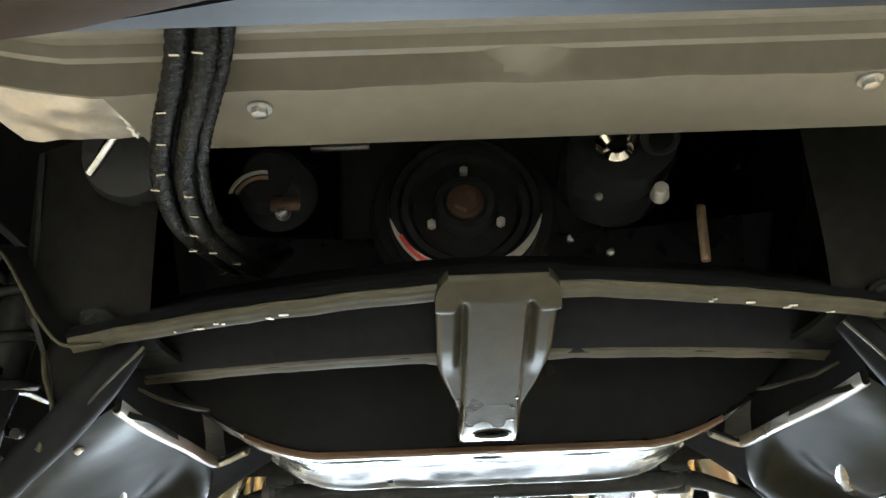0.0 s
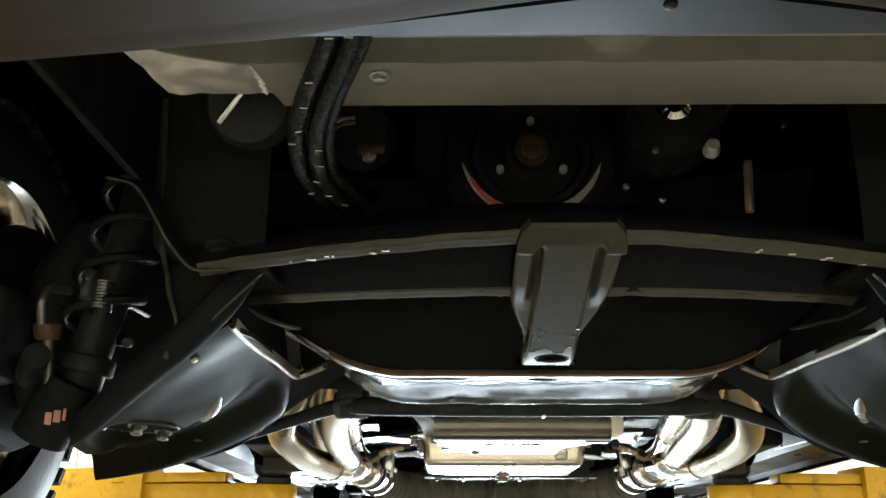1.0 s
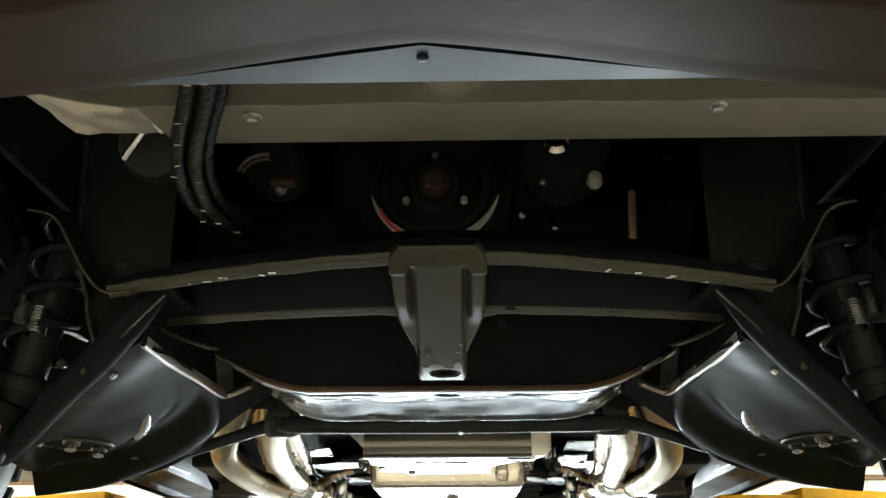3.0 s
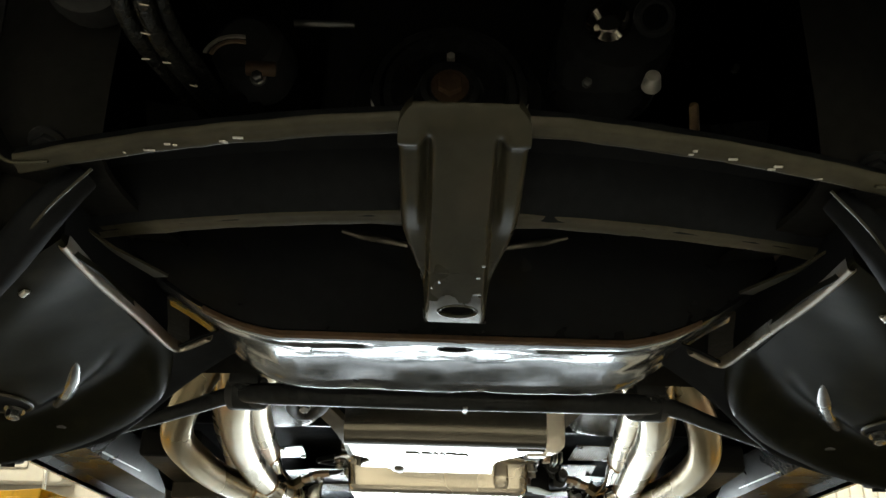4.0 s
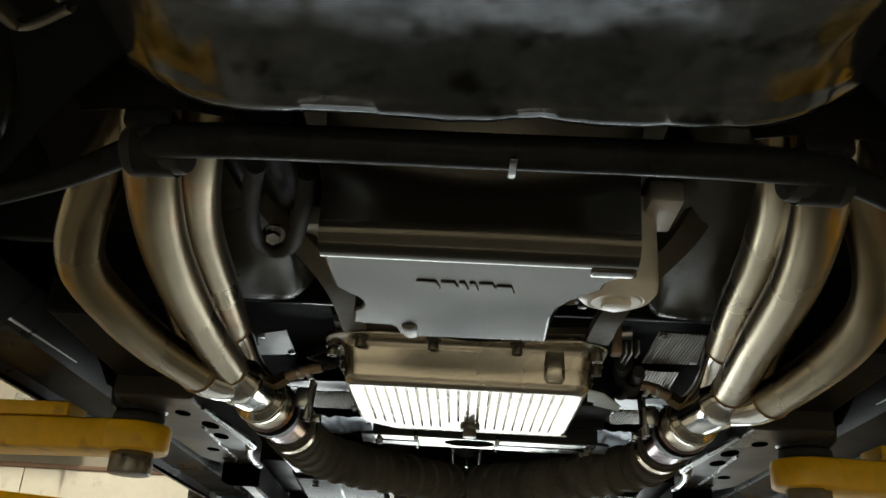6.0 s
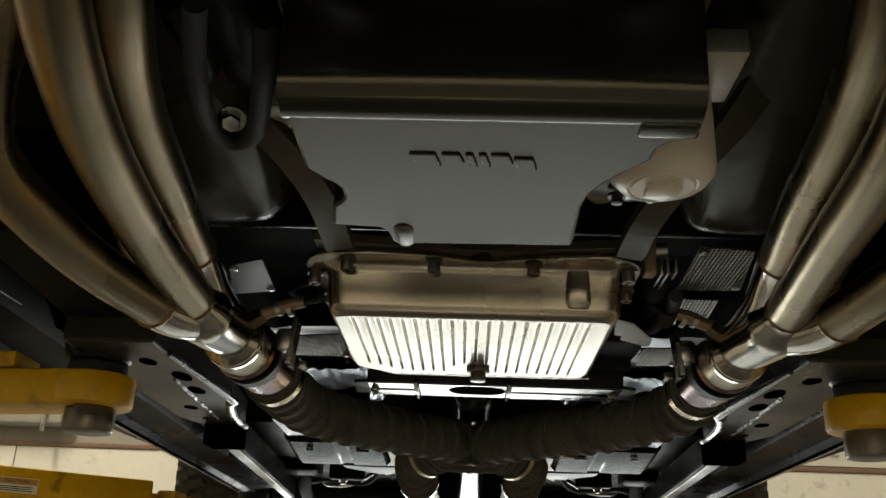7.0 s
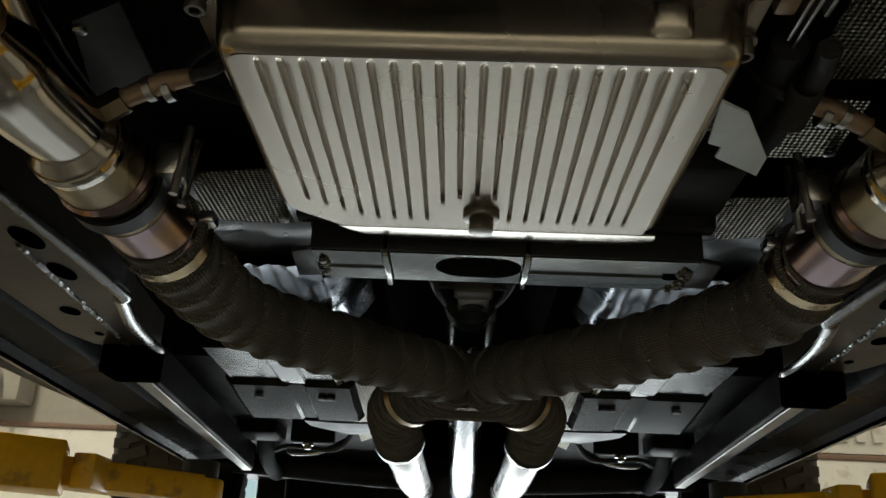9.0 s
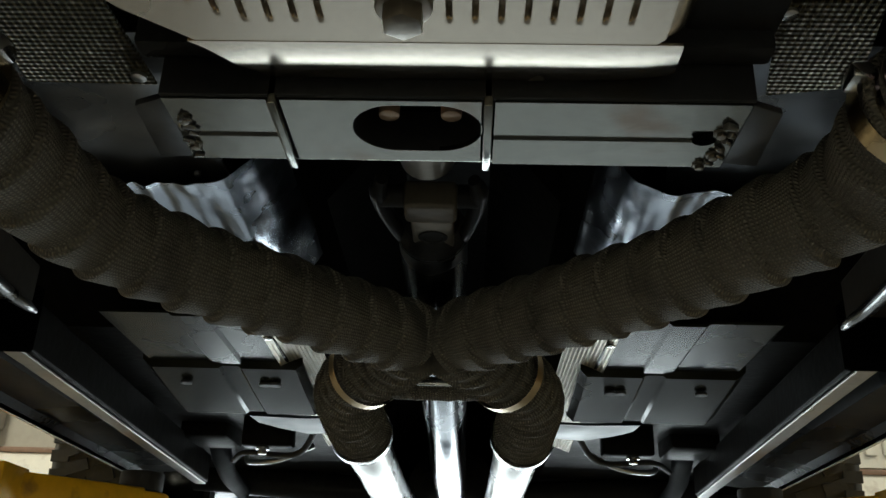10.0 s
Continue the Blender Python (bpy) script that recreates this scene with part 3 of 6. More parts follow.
for r, m_, lab in ((0.0405, BRIGHT, "silver band"), (0.0335, BRONZE, "coppery band")):
    part("band", sheet([[(-0.228 + (r + w) * math.cos(a), 0.858 + 0.3 * w + 0.02 * math.cos(a), 2.053 + (r + w) * math.sin(a)) for a in np.linspace(radians(98), radians(168), 16)] for w in (0, 0.0045)], (0, 0.003, 0)), m_, pump, lab)
part("fitting", rod((-0.228, 0.852, 2.052), (-0.196, 0.856, 2.054), 0.008, 14, None, 0.002), COPPER_RUST, pump, "dull red fitting")
part("pressure_line", rod((-0.192, 0.90, 2.148), (-0.122, 0.90, 2.149), 0.0045, 14, None, 0.001), EDGE, pump, "grey metal line")
part("bolt", hexbolt((-0.215, 0.86, 2.045), (0, -1, -0.3), 0.006, 0.012), EDGE, pump)

comp = thing("compressor", (0.17, 0.86, 2.07), "black compressor with chrome fittings and bolts", "compressor")
part("body", turned([(0, 0), (0, 0.03), (0.012, 0.06), (0.03, 0.066), (0.12, 0.066), (0.13, 0.05), (0.135, 0)], (0.17, 0.83, 2.12), (0, 1, 0), 40), BLACK, comp)
part("chrome_collar", turned([(0, 0.010), (-0.006, 0.016), (0.002, 0.023), (0.010, 0.023), (0.014, 0.016)], (0.149, 0.795, 2.078), (0.05, 0.3, 0.9), 32), POLISHED, comp, "chrome collar")
part("port_ring", turned([(0.0, 0.013), (-0.003, 0.016), (0.003, 0.021), (0.012, 0.02)], (0.192, 0.78, 2.078), (0.05, 0.7, 0.7), 28), BLACK_SATIN, comp)
part("fitting", rod((0.205, 0.862, 2.05), (0.203, 0.842, 2.052), 0.011, 18, 0.008, 0.002), BRIGHT, comp)
for q in ((0.112, 0.936, 2.034), (0.157, 0.934, 2.014), (0.135, 0.86, 2.05), (0.314, 0.905, 2.106)):
    part("bolt", hexbolt(q, (0, -1, -0.3), 0.0052, 0.011, False), EDGE, comp)
part("canister", rod((0.258, 0.90, 1.985), (0.262, 0.90, 2.055), 0.0055, 16, None, 0.002), BRONZE, comp, "coppery upright canister")

# ---- front crossmember ----
cross = thing("front_crossmember", (0, 0.85, 1.8), "black stamped steel front crossmember with scraped lower face", "crossmember")
def bow(x):
    """How far the crossmember's front and rear lips run back and rise towards the ends."""
    k = min(1.12, abs(x) / 0.33)
    return 0.052 * k ** 1.8, -0.012 * k ** 1.5, 0.070 * k ** 1.8, 0.009 * k ** 1.5


rows = []
for i in range(49):
    x = -0.37 + 0.74 * i / 48
    fy, fz, ry, rz_ = bow(x)
    rows.append([(x, y + fy, z + fz) for y, z in ((0.80, 1.957), (0.67, 1.892), (0.645, 1.880), (0.641, 1.874), (0.648, 1.870), (0.656, 1.874), (0.666, 1.890), (0.69, 1.905))]
                + [(x, y + ry, z + rz_) for y, z in ((0.735, 1.895), (0.752, 1.868), (0.762, 1.856), (0.780, 1.8505), (0.796, 1.852), (0.804, 1.860), (0.806, 1.88))])
pressing = part("front_pressing", sheet(rows, (0, 0.003, 0.004)), DEEP, cross, "", 42)


def lip(y, z, h, name, rear):
    rows = []
    for i in range(65):
        x = -0.365 + 0.73 * i / 64
        dy, dz = bow(x)[2:] if rear else bow(x)[:2]
        wv = 0.0014 * noise.noise((x * 30, y * 9, 2.0)) + 0.0007 * noise.noise((x * 80, y * 9, 5.0))
        rows.append([(x, y + dy + u * h, z + dz - v * h + wv) for u, v in ((-1.0, -0.25), (-0.8, 0.05), (-0.4, 0.16), (0.2, 0.24), (0.55, 0.42), (0.85, 0.30), (1.0, -0.3))])
    part(name, sheet(rows, (0, 0, 0.002)), LIP, pressing, "dusty grey folded lip", 60)
flake = random.Random(8)
for k in range(14):
    u = flake.choice((-1, 1)) * flake.uniform(0.16, 0.34)
    dy_, dz_ = bow(u)[:2]
    yy, zz = 0.640 + dy_ + flake.uniform(0.003, 0.011), 1.8655 + dz_ - 0.0042
    w = flake.uniform(0.001, 0.004)
    part("bare_chip", box(u - w, u + w, yy - 0.0012, yy + 0.0012, zz - 0.0002, zz + 0.001, 0.0003, 1), BRIGHT, pressing)
lip(0.645, 1.8655, 0.0105, "front_lip", False)
lip(0.783, 1.8525, 0.0120, "rear_lip", True)
for s in (-1, 1):
    edge = [(0.335, 0.697, 1.850), (0.362, 0.698, 1.849), (0.378, 0.70, 1.857), (0.397, 0.70, 1.880), (0.413, 0.70, 1.906), (0.437, 0.70, 1.940), (0.468, 0.70, 1.950)]
    flank = part("flank", sheet([[(s * x, y, z) for x, y, z in edge], [(s * (x - 0.012), y + 0.10, z + 0.035) for x, y, z in edge]], (0, 0.003, 0.003), 3), DEEP, cross, "black side flank of the crossmember")
    part("flank_edge", tube([(s * x, y, z) for x, y, z in edge], 0.0016, 8), LIP, flank)
# the hull: rim arc, lower face and rear lip
def rim_z(x):
    k = max(0.0, abs(x) - 0.185)
    return 1.796 + 2.4 * k * k + 0.1 * k
def rear_z(x):
    return float(np.interp(abs(x), (0, 0.16, 0.185, 0.205, 0.225, 0.245, 0.265, 0.30, 0.33, 0.37), (1.7885, 1.789, 1.7905, 1.794, 1.801, 1.812, 1.826, 1.854, 1.874, 1.896)))
rows = []
N = 180
for i in range(N + 1):
    x = -0.36 + 0.72 * i / N
    a = abs(x) / 0.36
    zr = rim_z(x)
    sh = 1 - 0.30 * a ** 3
    row = [(x, 0.985 - 0.05 * a * a, 2.06), (x * 1.0, 0.988, zr + 0.11), (x, 0.980, zr + 0.045), (x, 0.972, zr + 0.006), (x, 0.968, zr), (x, 0.975, zr - 0.002)]
    slot = 0.006 * (1 / (1 + math.exp(-(abs(x) - 0.095) / 0.004))) * (1 / (1 + math.exp((abs(x) - 0.215) / 0.006)))
    for j, y in enumerate((0.984, 0.990, 0.997, 1.003, 1.011, 1.02, 1.03, 1.04, 1.052, 1.064, 1.076, 1.088, 1.1, 1.112, 1.124, 1.135)):
        w = max(0.0, (y - 1.0) / 0.135)
        dent = 0.0032 * noise.noise((x * 14, y * 22, 3.1)) + 0.0012 * noise.noise((x * 45, y * 60, 9.0)) + 0.0080 * math.sin(max(0.0, y - 1.003) / 0.132 * math.pi) * (1 - a ** 4)
        row.append((x, y, zr + (rear_z(x) - zr) * w - 0.003 + dent * (0.3 if y < 1.0 else 1) + (slot if j == 2 else 0)))
    dip = 0.004 * math.sin(x * 23 + 1) - 0.012 * math.exp(-((x - 0.035) / 0.03) ** 2) + 0.0025 * noise.noise((x * 50, 2.0, 7.0))
    ze = rear_z(x) - 0.003
    row += [(x, 1.141 + dip * 0.6, ze - 0.0040), (x, 1.149 + dip * 0.8, ze - 0.0036), (x, 1.155 + dip, ze - 0.0025), (x, 1.158 + dip, ze), (x, 1.162, ze + 0.02), (x, 1.17, ze + 0.2)]
    rows.append(row)
part("inner_face", sheet([row[:5] for row in rows], (0, 0.002, 0.003)), GLOSS_OLIVE, cross, "black inner face of the crossmember", 60)
lower = part("lower_face", sheet([row[4:] for row in rows], (0, 0.002, 0.003), 1, lambda c: ((c.x - 0.004) / 0.019) ** 2 + ((c.y - 1.0) / 0.009) ** 2 < 1 and c.z < 1.81), SUMP, cross, "scraped steel lower face with rust flecks", 50)
rows = []
for i in range(121):
    u = -0.27 + 0.54 * i / 120
    v = max(0.0, noise.noise((u * 55, 1.0, 4.0))) * 0.006 + 0.0008
    rows.append([(u, 0.9672, rim_z(u) + 0.003), (u, 0.9662, rim_z(u) - 0.0022), (u, 0.969 + v, rim_z(u) - 0.0042)])
part("rusty_rim", sheet(rows, (0, 0.0006, 0.0006)), COPPER_RUST, lower, "brown rust along the rim")
part("drain_hole", tube([(0.004 + 0.019 * math.cos(a), 1.0 + 0.0085 * math.sin(a), rim_z(0) - 0.0015) for a in np.linspace(0, 2 * math.pi, 25)], 0.0022, 8, 1, False), BLACK, lower)
for s in (-1, 1):
    part("brake_line", tube([(0.03 * s, 0.846, 1.872), (0.10 * s, 0.848, 1.876), (0.17 * s, 0.852, 1.872)], 0.0025, 10), BLACK_SATIN, cross)
    part("bracket_edge", tube([(0.05 * s, 0.934, 1.888), (0.075 * s, 0.94, 1.896), (0.10 * s, 0.955, 1.906), (0.125 * s, 0.957, 1.913)], [0.003, 0.0045, 0.004, 0.002], 10), CONNECTOR, cross)
part("tag", box(0.115, 0.124, 0.99, 0.994, 1.895, 1.93, 0.001), ZINC, cross)

# the hanging bracket in the middle
brk = thing("centre_bracket", (0, 0.76, 1.83), "dusty grey stamped steel bracket with an oval hole", "bracket")
step = lambda a_, b_, v: (lambda q: q * q * (3 - 2 * q))(min(1.0, max(0.0, (v - a_) / (b_ - a_))))
rows = []
for t in np.linspace(0, 1, 110):
    y = 0.626 + 0.286 * t
    c = max(0.0, (0.08 - t) / 0.08)
    z = 1.8625 - 0.0735 * t + 0.006 * max(0.0, (t - 0.80) / 0.20) ** 2 + 0.007 * c ** 2
    wide = (0.0510 - 0.0200 * step(0.48, 0.88, t)) * (1 - 0.22 * c ** 3)
    ear = step(0.03, 0.11, t) * (1 - step(0.34, 0.58, t))
    wall = 0.012 * step(0.07, 0.15, t) * (1 - step(0.78, 0.93, t))
    foot = 0.0225 + 0.004 * t
    row = [(-wide, y, z + 0.005 + wall + 0.011 * step(0.02, 0.2, t))]
    for u in np.linspace(-1, 1, 61):
        ax = abs(u) * wide
        h = wall * step(foot, foot + 0.0045, ax) - 0.009 * ear * step(foot + 0.005, foot + 0.014, ax)
        row.append((u * wide, y, z + h + 0.005 * step(0.06, 0.2, t) * max(0.0, (abs(u) - 0.88) / 0.12) ** 2))
    rows.append(row + [(wide, y, z + 0.005 + wall + 0.011 * step(0.02, 0.2, t))])
inside = lambda c, f=1.0: ((c.x - 0.003) / (0.0185 * f)) ** 2 + ((c.y - 0.884) / (0.0115 * f)) ** 2 < 1
channel = part("channel", sheet(rows, (0, 0, 0.003), 1, inside), GREY_PAINT, brk, "", 55)
part("scraped_end", sheet([[(x * 0.93, y, z - 0.0006) for x, y, z in row[2:-2]] for row in rows[74:109]], (0, 0, 0.0003), 1, lambda c: inside(c, 1.1) or noise.noise((c.x * 70, c.y * 70, 3.0)) > (c.y - 0.855) * 40 - 0.2), EDGE, channel, "scraped bare steel end", 55)
# paint chips; the wide last one paints a glint of light
for x, y, w, d in ((0.024, 0.808, 0.0022, 0.0016), (0.020, 0.826, 0.0024, 0.0016), (-0.016, 0.834, 0.0012, 0.0034), (-0.023, 0.843, 0.0009, 0.0018), (0.020, 0.852, 0.0048, 0.0012)):
    z = 1.8625 - 0.0735 * (y - 0.626) / 0.286
    part("chip_and_glint", slab([(x - w, y - d * 0.6), (x + w * 0.7, y - d), (x + w, y + d * 0.7), (x - w * 0.6, y + d)], z - 0.0012, z + 0.0012, 0.0002, 1), EDGE, channel)
def end_z(y):
    t = (y - 0.626) / 0.286
    return 1.8625 - 0.0735 * t + 0.006 * max(0.0, (t - 0.80) / 0.20) ** 2
part("hole_rim", tube([(0.003 + 0.0192 * math.cos(a), 0.884 + 0.0122 * math.sin(a), end_z(0.884 + 0.0122 * math.sin(a))) for a in np.linspace(0, 2 * math.pi, 33)], 0.0016, 8, 1, False), GREY_PAINT, channel)
part("end_lip", sheet([[(x, 0.9115 + d, 1.7945) for x, d in ((-0.029, 0), (-0.012, -0.0015), (0.003, -0.004), (0.018, -0.0015), (0.033, 0))], [(x, 0.916, 1.802) for x in (-0.029, -0.012, 0.003, 0.018, 0.033)]], (0, 0, 0.002)), EDGE, brk, "worn bright lower lip")

# ---- suspension, both sides ----
def frame_horn(s):
    horn_ = thing("frame_rail_front", (0.4 * s, 0.9, 1.9), "black steel frame rail over the control arm", "frame rail", "front frame rails")
    part("rail", sheet([[(s * a, y, z) for a, y, z in row] for row in (
        ((0.30, 0.70, 2.05), (0.36, 0.70, 2.05), (0.43, 0.73, 2.05)),
        ((0.30, 0.705, 1.90), (0.355, 0.71, 1.89), (0.43, 0.745, 1.91)),
        ((0.305, 0.74, 1.865), (0.36, 0.76, 1.868), (0.43, 0.78, 1.89)),
        ((0.30, 0.86, 1.87), (0.37, 0.88, 1.875), (0.43, 0.88, 1.9)),
        ((0.30, 1.00, 1.90), (0.36, 1.04, 1.92), (0.43, 1.05, 1.95)),
        ((0.30, 1.25, 1.90), (0.38, 1.25, 1.91), (0.46, 1.25, 1.93)),
        ((0.33, 1.6, 1.88), (0.42, 1.6, 1.87), (0.50, 1.6, 1.88)))], (0, 0, 0.006), 5), UNDERCOAT, horn_)
    part("side_plate", sheet([[(s * 0.415, 0.74, 1.89), (s * 0.43, 0.85, 1.84), (s * 0.44, 0.9, 1.83)], [(s * 0.42, 0.72, 2.05), (s * 0.43, 0.85, 2.05), (s * 0.44, 0.95, 2.05)]], (0.005 * s, 0, 0)), BLACK, horn_)
    part("bolt", hexbolt((0.346 * s, 0.712, 1.876), (0, -0.5, -1), 0.011, 0.008), BLACK, horn_)
    gus = part("gusset", sheet([[(s * 0.333, 0.775, 1.880), (s * 0.38, 0.78, 1.883), (s * 0.425, 0.79, 1.886)], [(s * 0.355, 0.775, 1.846), (s * 0.39, 0.78, 1.846), (s * 0.412, 0.785, 1.846)], [(s * 0.379, 0.78, 1.814), (s * 0.392, 0.78, 1.812), (s * 0.405, 0.785, 1.811)]], (0, 0.004, 0.003), 3), UNDERCOAT, horn_)
    part("gusset_edge", tube([(s * 0.425, 0.785, 1.884), (s * 0.418, 0.781, 1.850), (s * 0.405, 0.780, 1.811), (s * 0.418, 0.79, 1.779)], 0.003, 8), GREY_PAINT, gus, "grey flange edge")
both(frame_horn)


def control_arm(s):
    arm = thing("lower_control_arm", (0.47 * s, 1.05, 1.78), "glossy black stamped lower control arm with rolled edges", "control arm", "front suspension arms")
    plane = lambda a: 1.81 - 0.35 * (a - 0.34)
    front = spline([(0.343, 0.765, 0), (0.40, 0.805, 0), (0.47, 0.875, 0), (0.56, 0.97, 0), (0.628, 1.06, 0)], 12)
    rear = spline([(0.334, 1.104, 0), (0.362, 1.175, 0), (0.43, 1.235, 0), (0.54, 1.255, 0), (0.628, 1.17, 0)], 12)
    fine = []
    for p, q in zip(front, rear):
        row = []
        for v in np.linspace(0, 1, 49):
            c = p.lerp(q, float(v))
            ramp = min(1.0, max(0.0, (v - 0.08) / 0.50)) - 0.62 * step(0.59, 0.69, v)
            dome = math.exp(-((c.x - 0.51) / 0.118) ** 6) * ramp
            crown = 0.006 * math.exp(-((v - 0.1) / 0.12) ** 2) * (1 - step(0.45, 0.6, c.x))
            roll = 0.036 * step(0.70, 1.0, v) * step(0.33, 0.37, c.x)
            cup = 1 - step(0.85, 1.25, math.hypot((c.x - 0.545) / 0.052, (c.y - 1.098) / 0.062))
            z = plane(c.x) + 0.006 - 0.019 * dome - roll - crown + 0.001 * noise.noise((c.x * 20, c.y * 20, 1.0 + s))
            row.append((s * c.x, c.y, z + (1.7445 - z) * cup))
        fine.append(row)
    flat_ = [p for row in fine for p in row]
    on = lambda a, b: min(((p[0] - s * a) ** 2 + (p[1] - b) ** 2, p[2]) for p in flat_)[1]
    press = part("pressing", sheet(fine, (0, 0, 0.006)), ARM, arm, "", 60)
    leg = part("front_leg", tube([(s * a, b, c) for a, b, c in ((0.325, 0.745, 1.862), (0.350, 0.742, 1.826), (0.40, 0.790, 1.799), (0.47, 0.862, 1.772), (0.575, 0.985, 1.735), (0.64, 1.07, 1.725))], [0.013, 0.017, 0.018, 0.018, 0.017, 0.017], 20), DEEP, arm, "black rolled front leg")
    # grey tube draws the line where the leg's edge catches light
    part("lit_leg_edge", tube([(s * a, b, c) for a, b, c in ((0.300, 0.700, 1.846), (0.340, 0.722, 1.818), (0.391, 0.774, 1.791), (0.461, 0.849, 1.766), (0.566, 0.973, 1.729), (0.63, 1.058, 1.718))], 0.0013, 8), LIP, leg, "thin grey line for the lit edge")
    part("rear_leg", sheet([[(s * a, b, c) for a, b, c in row] for row in (((0.262, 1.095, 1.842), (0.300, 1.098, 1.832), (0.340, 1.104, 1.813), (0.385, 1.14, 1.796), (0.44, 1.19, 1.77), (0.54, 1.215, 1.735)),
        ((0.262, 1.125, 1.832), (0.305, 1.140, 1.818), (0.350, 1.165, 1.796), (0.395, 1.20, 1.772), (0.45, 1.235, 1.745), (0.55, 1.25, 1.712)), ((0.264, 1.142, 1.828), (0.312, 1.170, 1.806), (0.36, 1.205, 1.782), (0.405, 1.240, 1.756), (0.46, 1.262, 1.728), (0.56, 1.262, 1.700)),
        ((0.266, 1.150, 1.84), (0.314, 1.178, 1.82), (0.362, 1.213, 1.80), (0.407, 1.248, 1.775), (0.462, 1.27, 1.75), (0.562, 1.27, 1.72)))], (0, 0.003, 0.003), 4), DEEP, arm, "black rolled rear leg")
    part("pocket_flange", sheet([[(s * (a - w * 0.0042), b + w * 0.002, c - w * 0.001 + u) for a, b, c in spline([(0.346, 0.775, 1.808), (0.347, 0.86, 1.808), (0.341, 0.98, 1.810), (0.337, 1.085, 1.811), (0.327, 1.106, 1.814), (0.295, 1.100, 1.826)], 8)] for w, u in ((-0.6, 0.002), (-0.4, -0.0012), (0, -0.0016), (0.6, -0.0006), (1.0, 0.003), (1.1, 0.012))], (0, 0, 0.0015)), CONNECTOR, press, "worn grey folded edge", 60)
    part("pocket_wall", sheet([[(s * 0.349, y_, 1.812), (s * 0.352, y_, 1.85), (s * 0.362, y_, 1.90)] for y_ in (0.78, 0.90, 1.02, 1.11)], (0.002, 0, 0)), DEEP, arm)
    part("stiffener", sheet([[(s * 0.336, 0.80, 1.835), (s * 0.322, 0.83, 1.83)], [(s * 0.332, 0.86, 1.838), (s * 0.310, 0.87, 1.834)], [(s * 0.318, 0.94, 1.845), (s * 0.300, 0.93, 1.842)]], (0, 0, 0.003), 4), GREY_PAINT, arm, "dusty grey inner stiffener")
    for q in ((0.5356, 1.057, 1.7355), (0.5226, 1.127, 1.7358)):
        part("bolt", hexbolt((q[0] * s, q[1], q[2] + 0.006), (0, -0.3, -1), 0.0085, 0.014), EDGE, press)
    # the plate's reflection streak, modelled as a brighter metal ridge
    part("highlight_ridge", tube([(s * a, b, on(a, b) + 0.0065) for a, b in ((0.418, 1.020), (0.440, 1.075), (0.466, 1.125), (0.492, 1.168))], [0.004, 0.010, 0.0130, 0.008], 18), EDGE, press, "bright ridge standing in for a reflection streak")
    # shade of the opening, painted as a dark disc on the pressing
    part("joint_opening", hole_ring(s * 0.545, 1.098, 1.7425, 0.048, 0.056), DEEP, press, "dark disc for the shade in the joint opening")
    part("opening_rim", tube([(s * (0.545 + 0.049 * math.cos(a)), 1.098 + 0.057 * math.sin(a), 1.7430) for a in np.linspace(0, 2 * math.pi, 41)], 0.0022, 8, 1, False), LIP, press)
    # bright spot at the opening's outer edge, added as a small stub
    part("bright_spot", rod((s * 0.578, 1.052, 1.744), (s * 0.580, 1.050, 1.734), 0.006, 14, 0.004, 0.001), BRIGHT, press)
    part("grease_chip", rod((s * 0.398, 0.838, 1.790), (s * 0.404, 0.842, 1.7865), 0.0035, 10), BRIGHT, press, "pale chip")
    part("ball_joint", turned([(0, 0), (0, 0.02), (0.012, 0.032), (0.03, 0.034), (0.045, 0.02), (0.05, 0)], (0.66 * s, 1.08, 1.72), (0, 0, 1), 28), BLACK, arm)
    part("rubber_stop", rod((0.50 * s, 1.215, 1.735), (0.50 * s, 1.215, 1.755), 0.012, 14, 0.016, 0.003), RUBBER, arm)
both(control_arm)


HUBS = {}


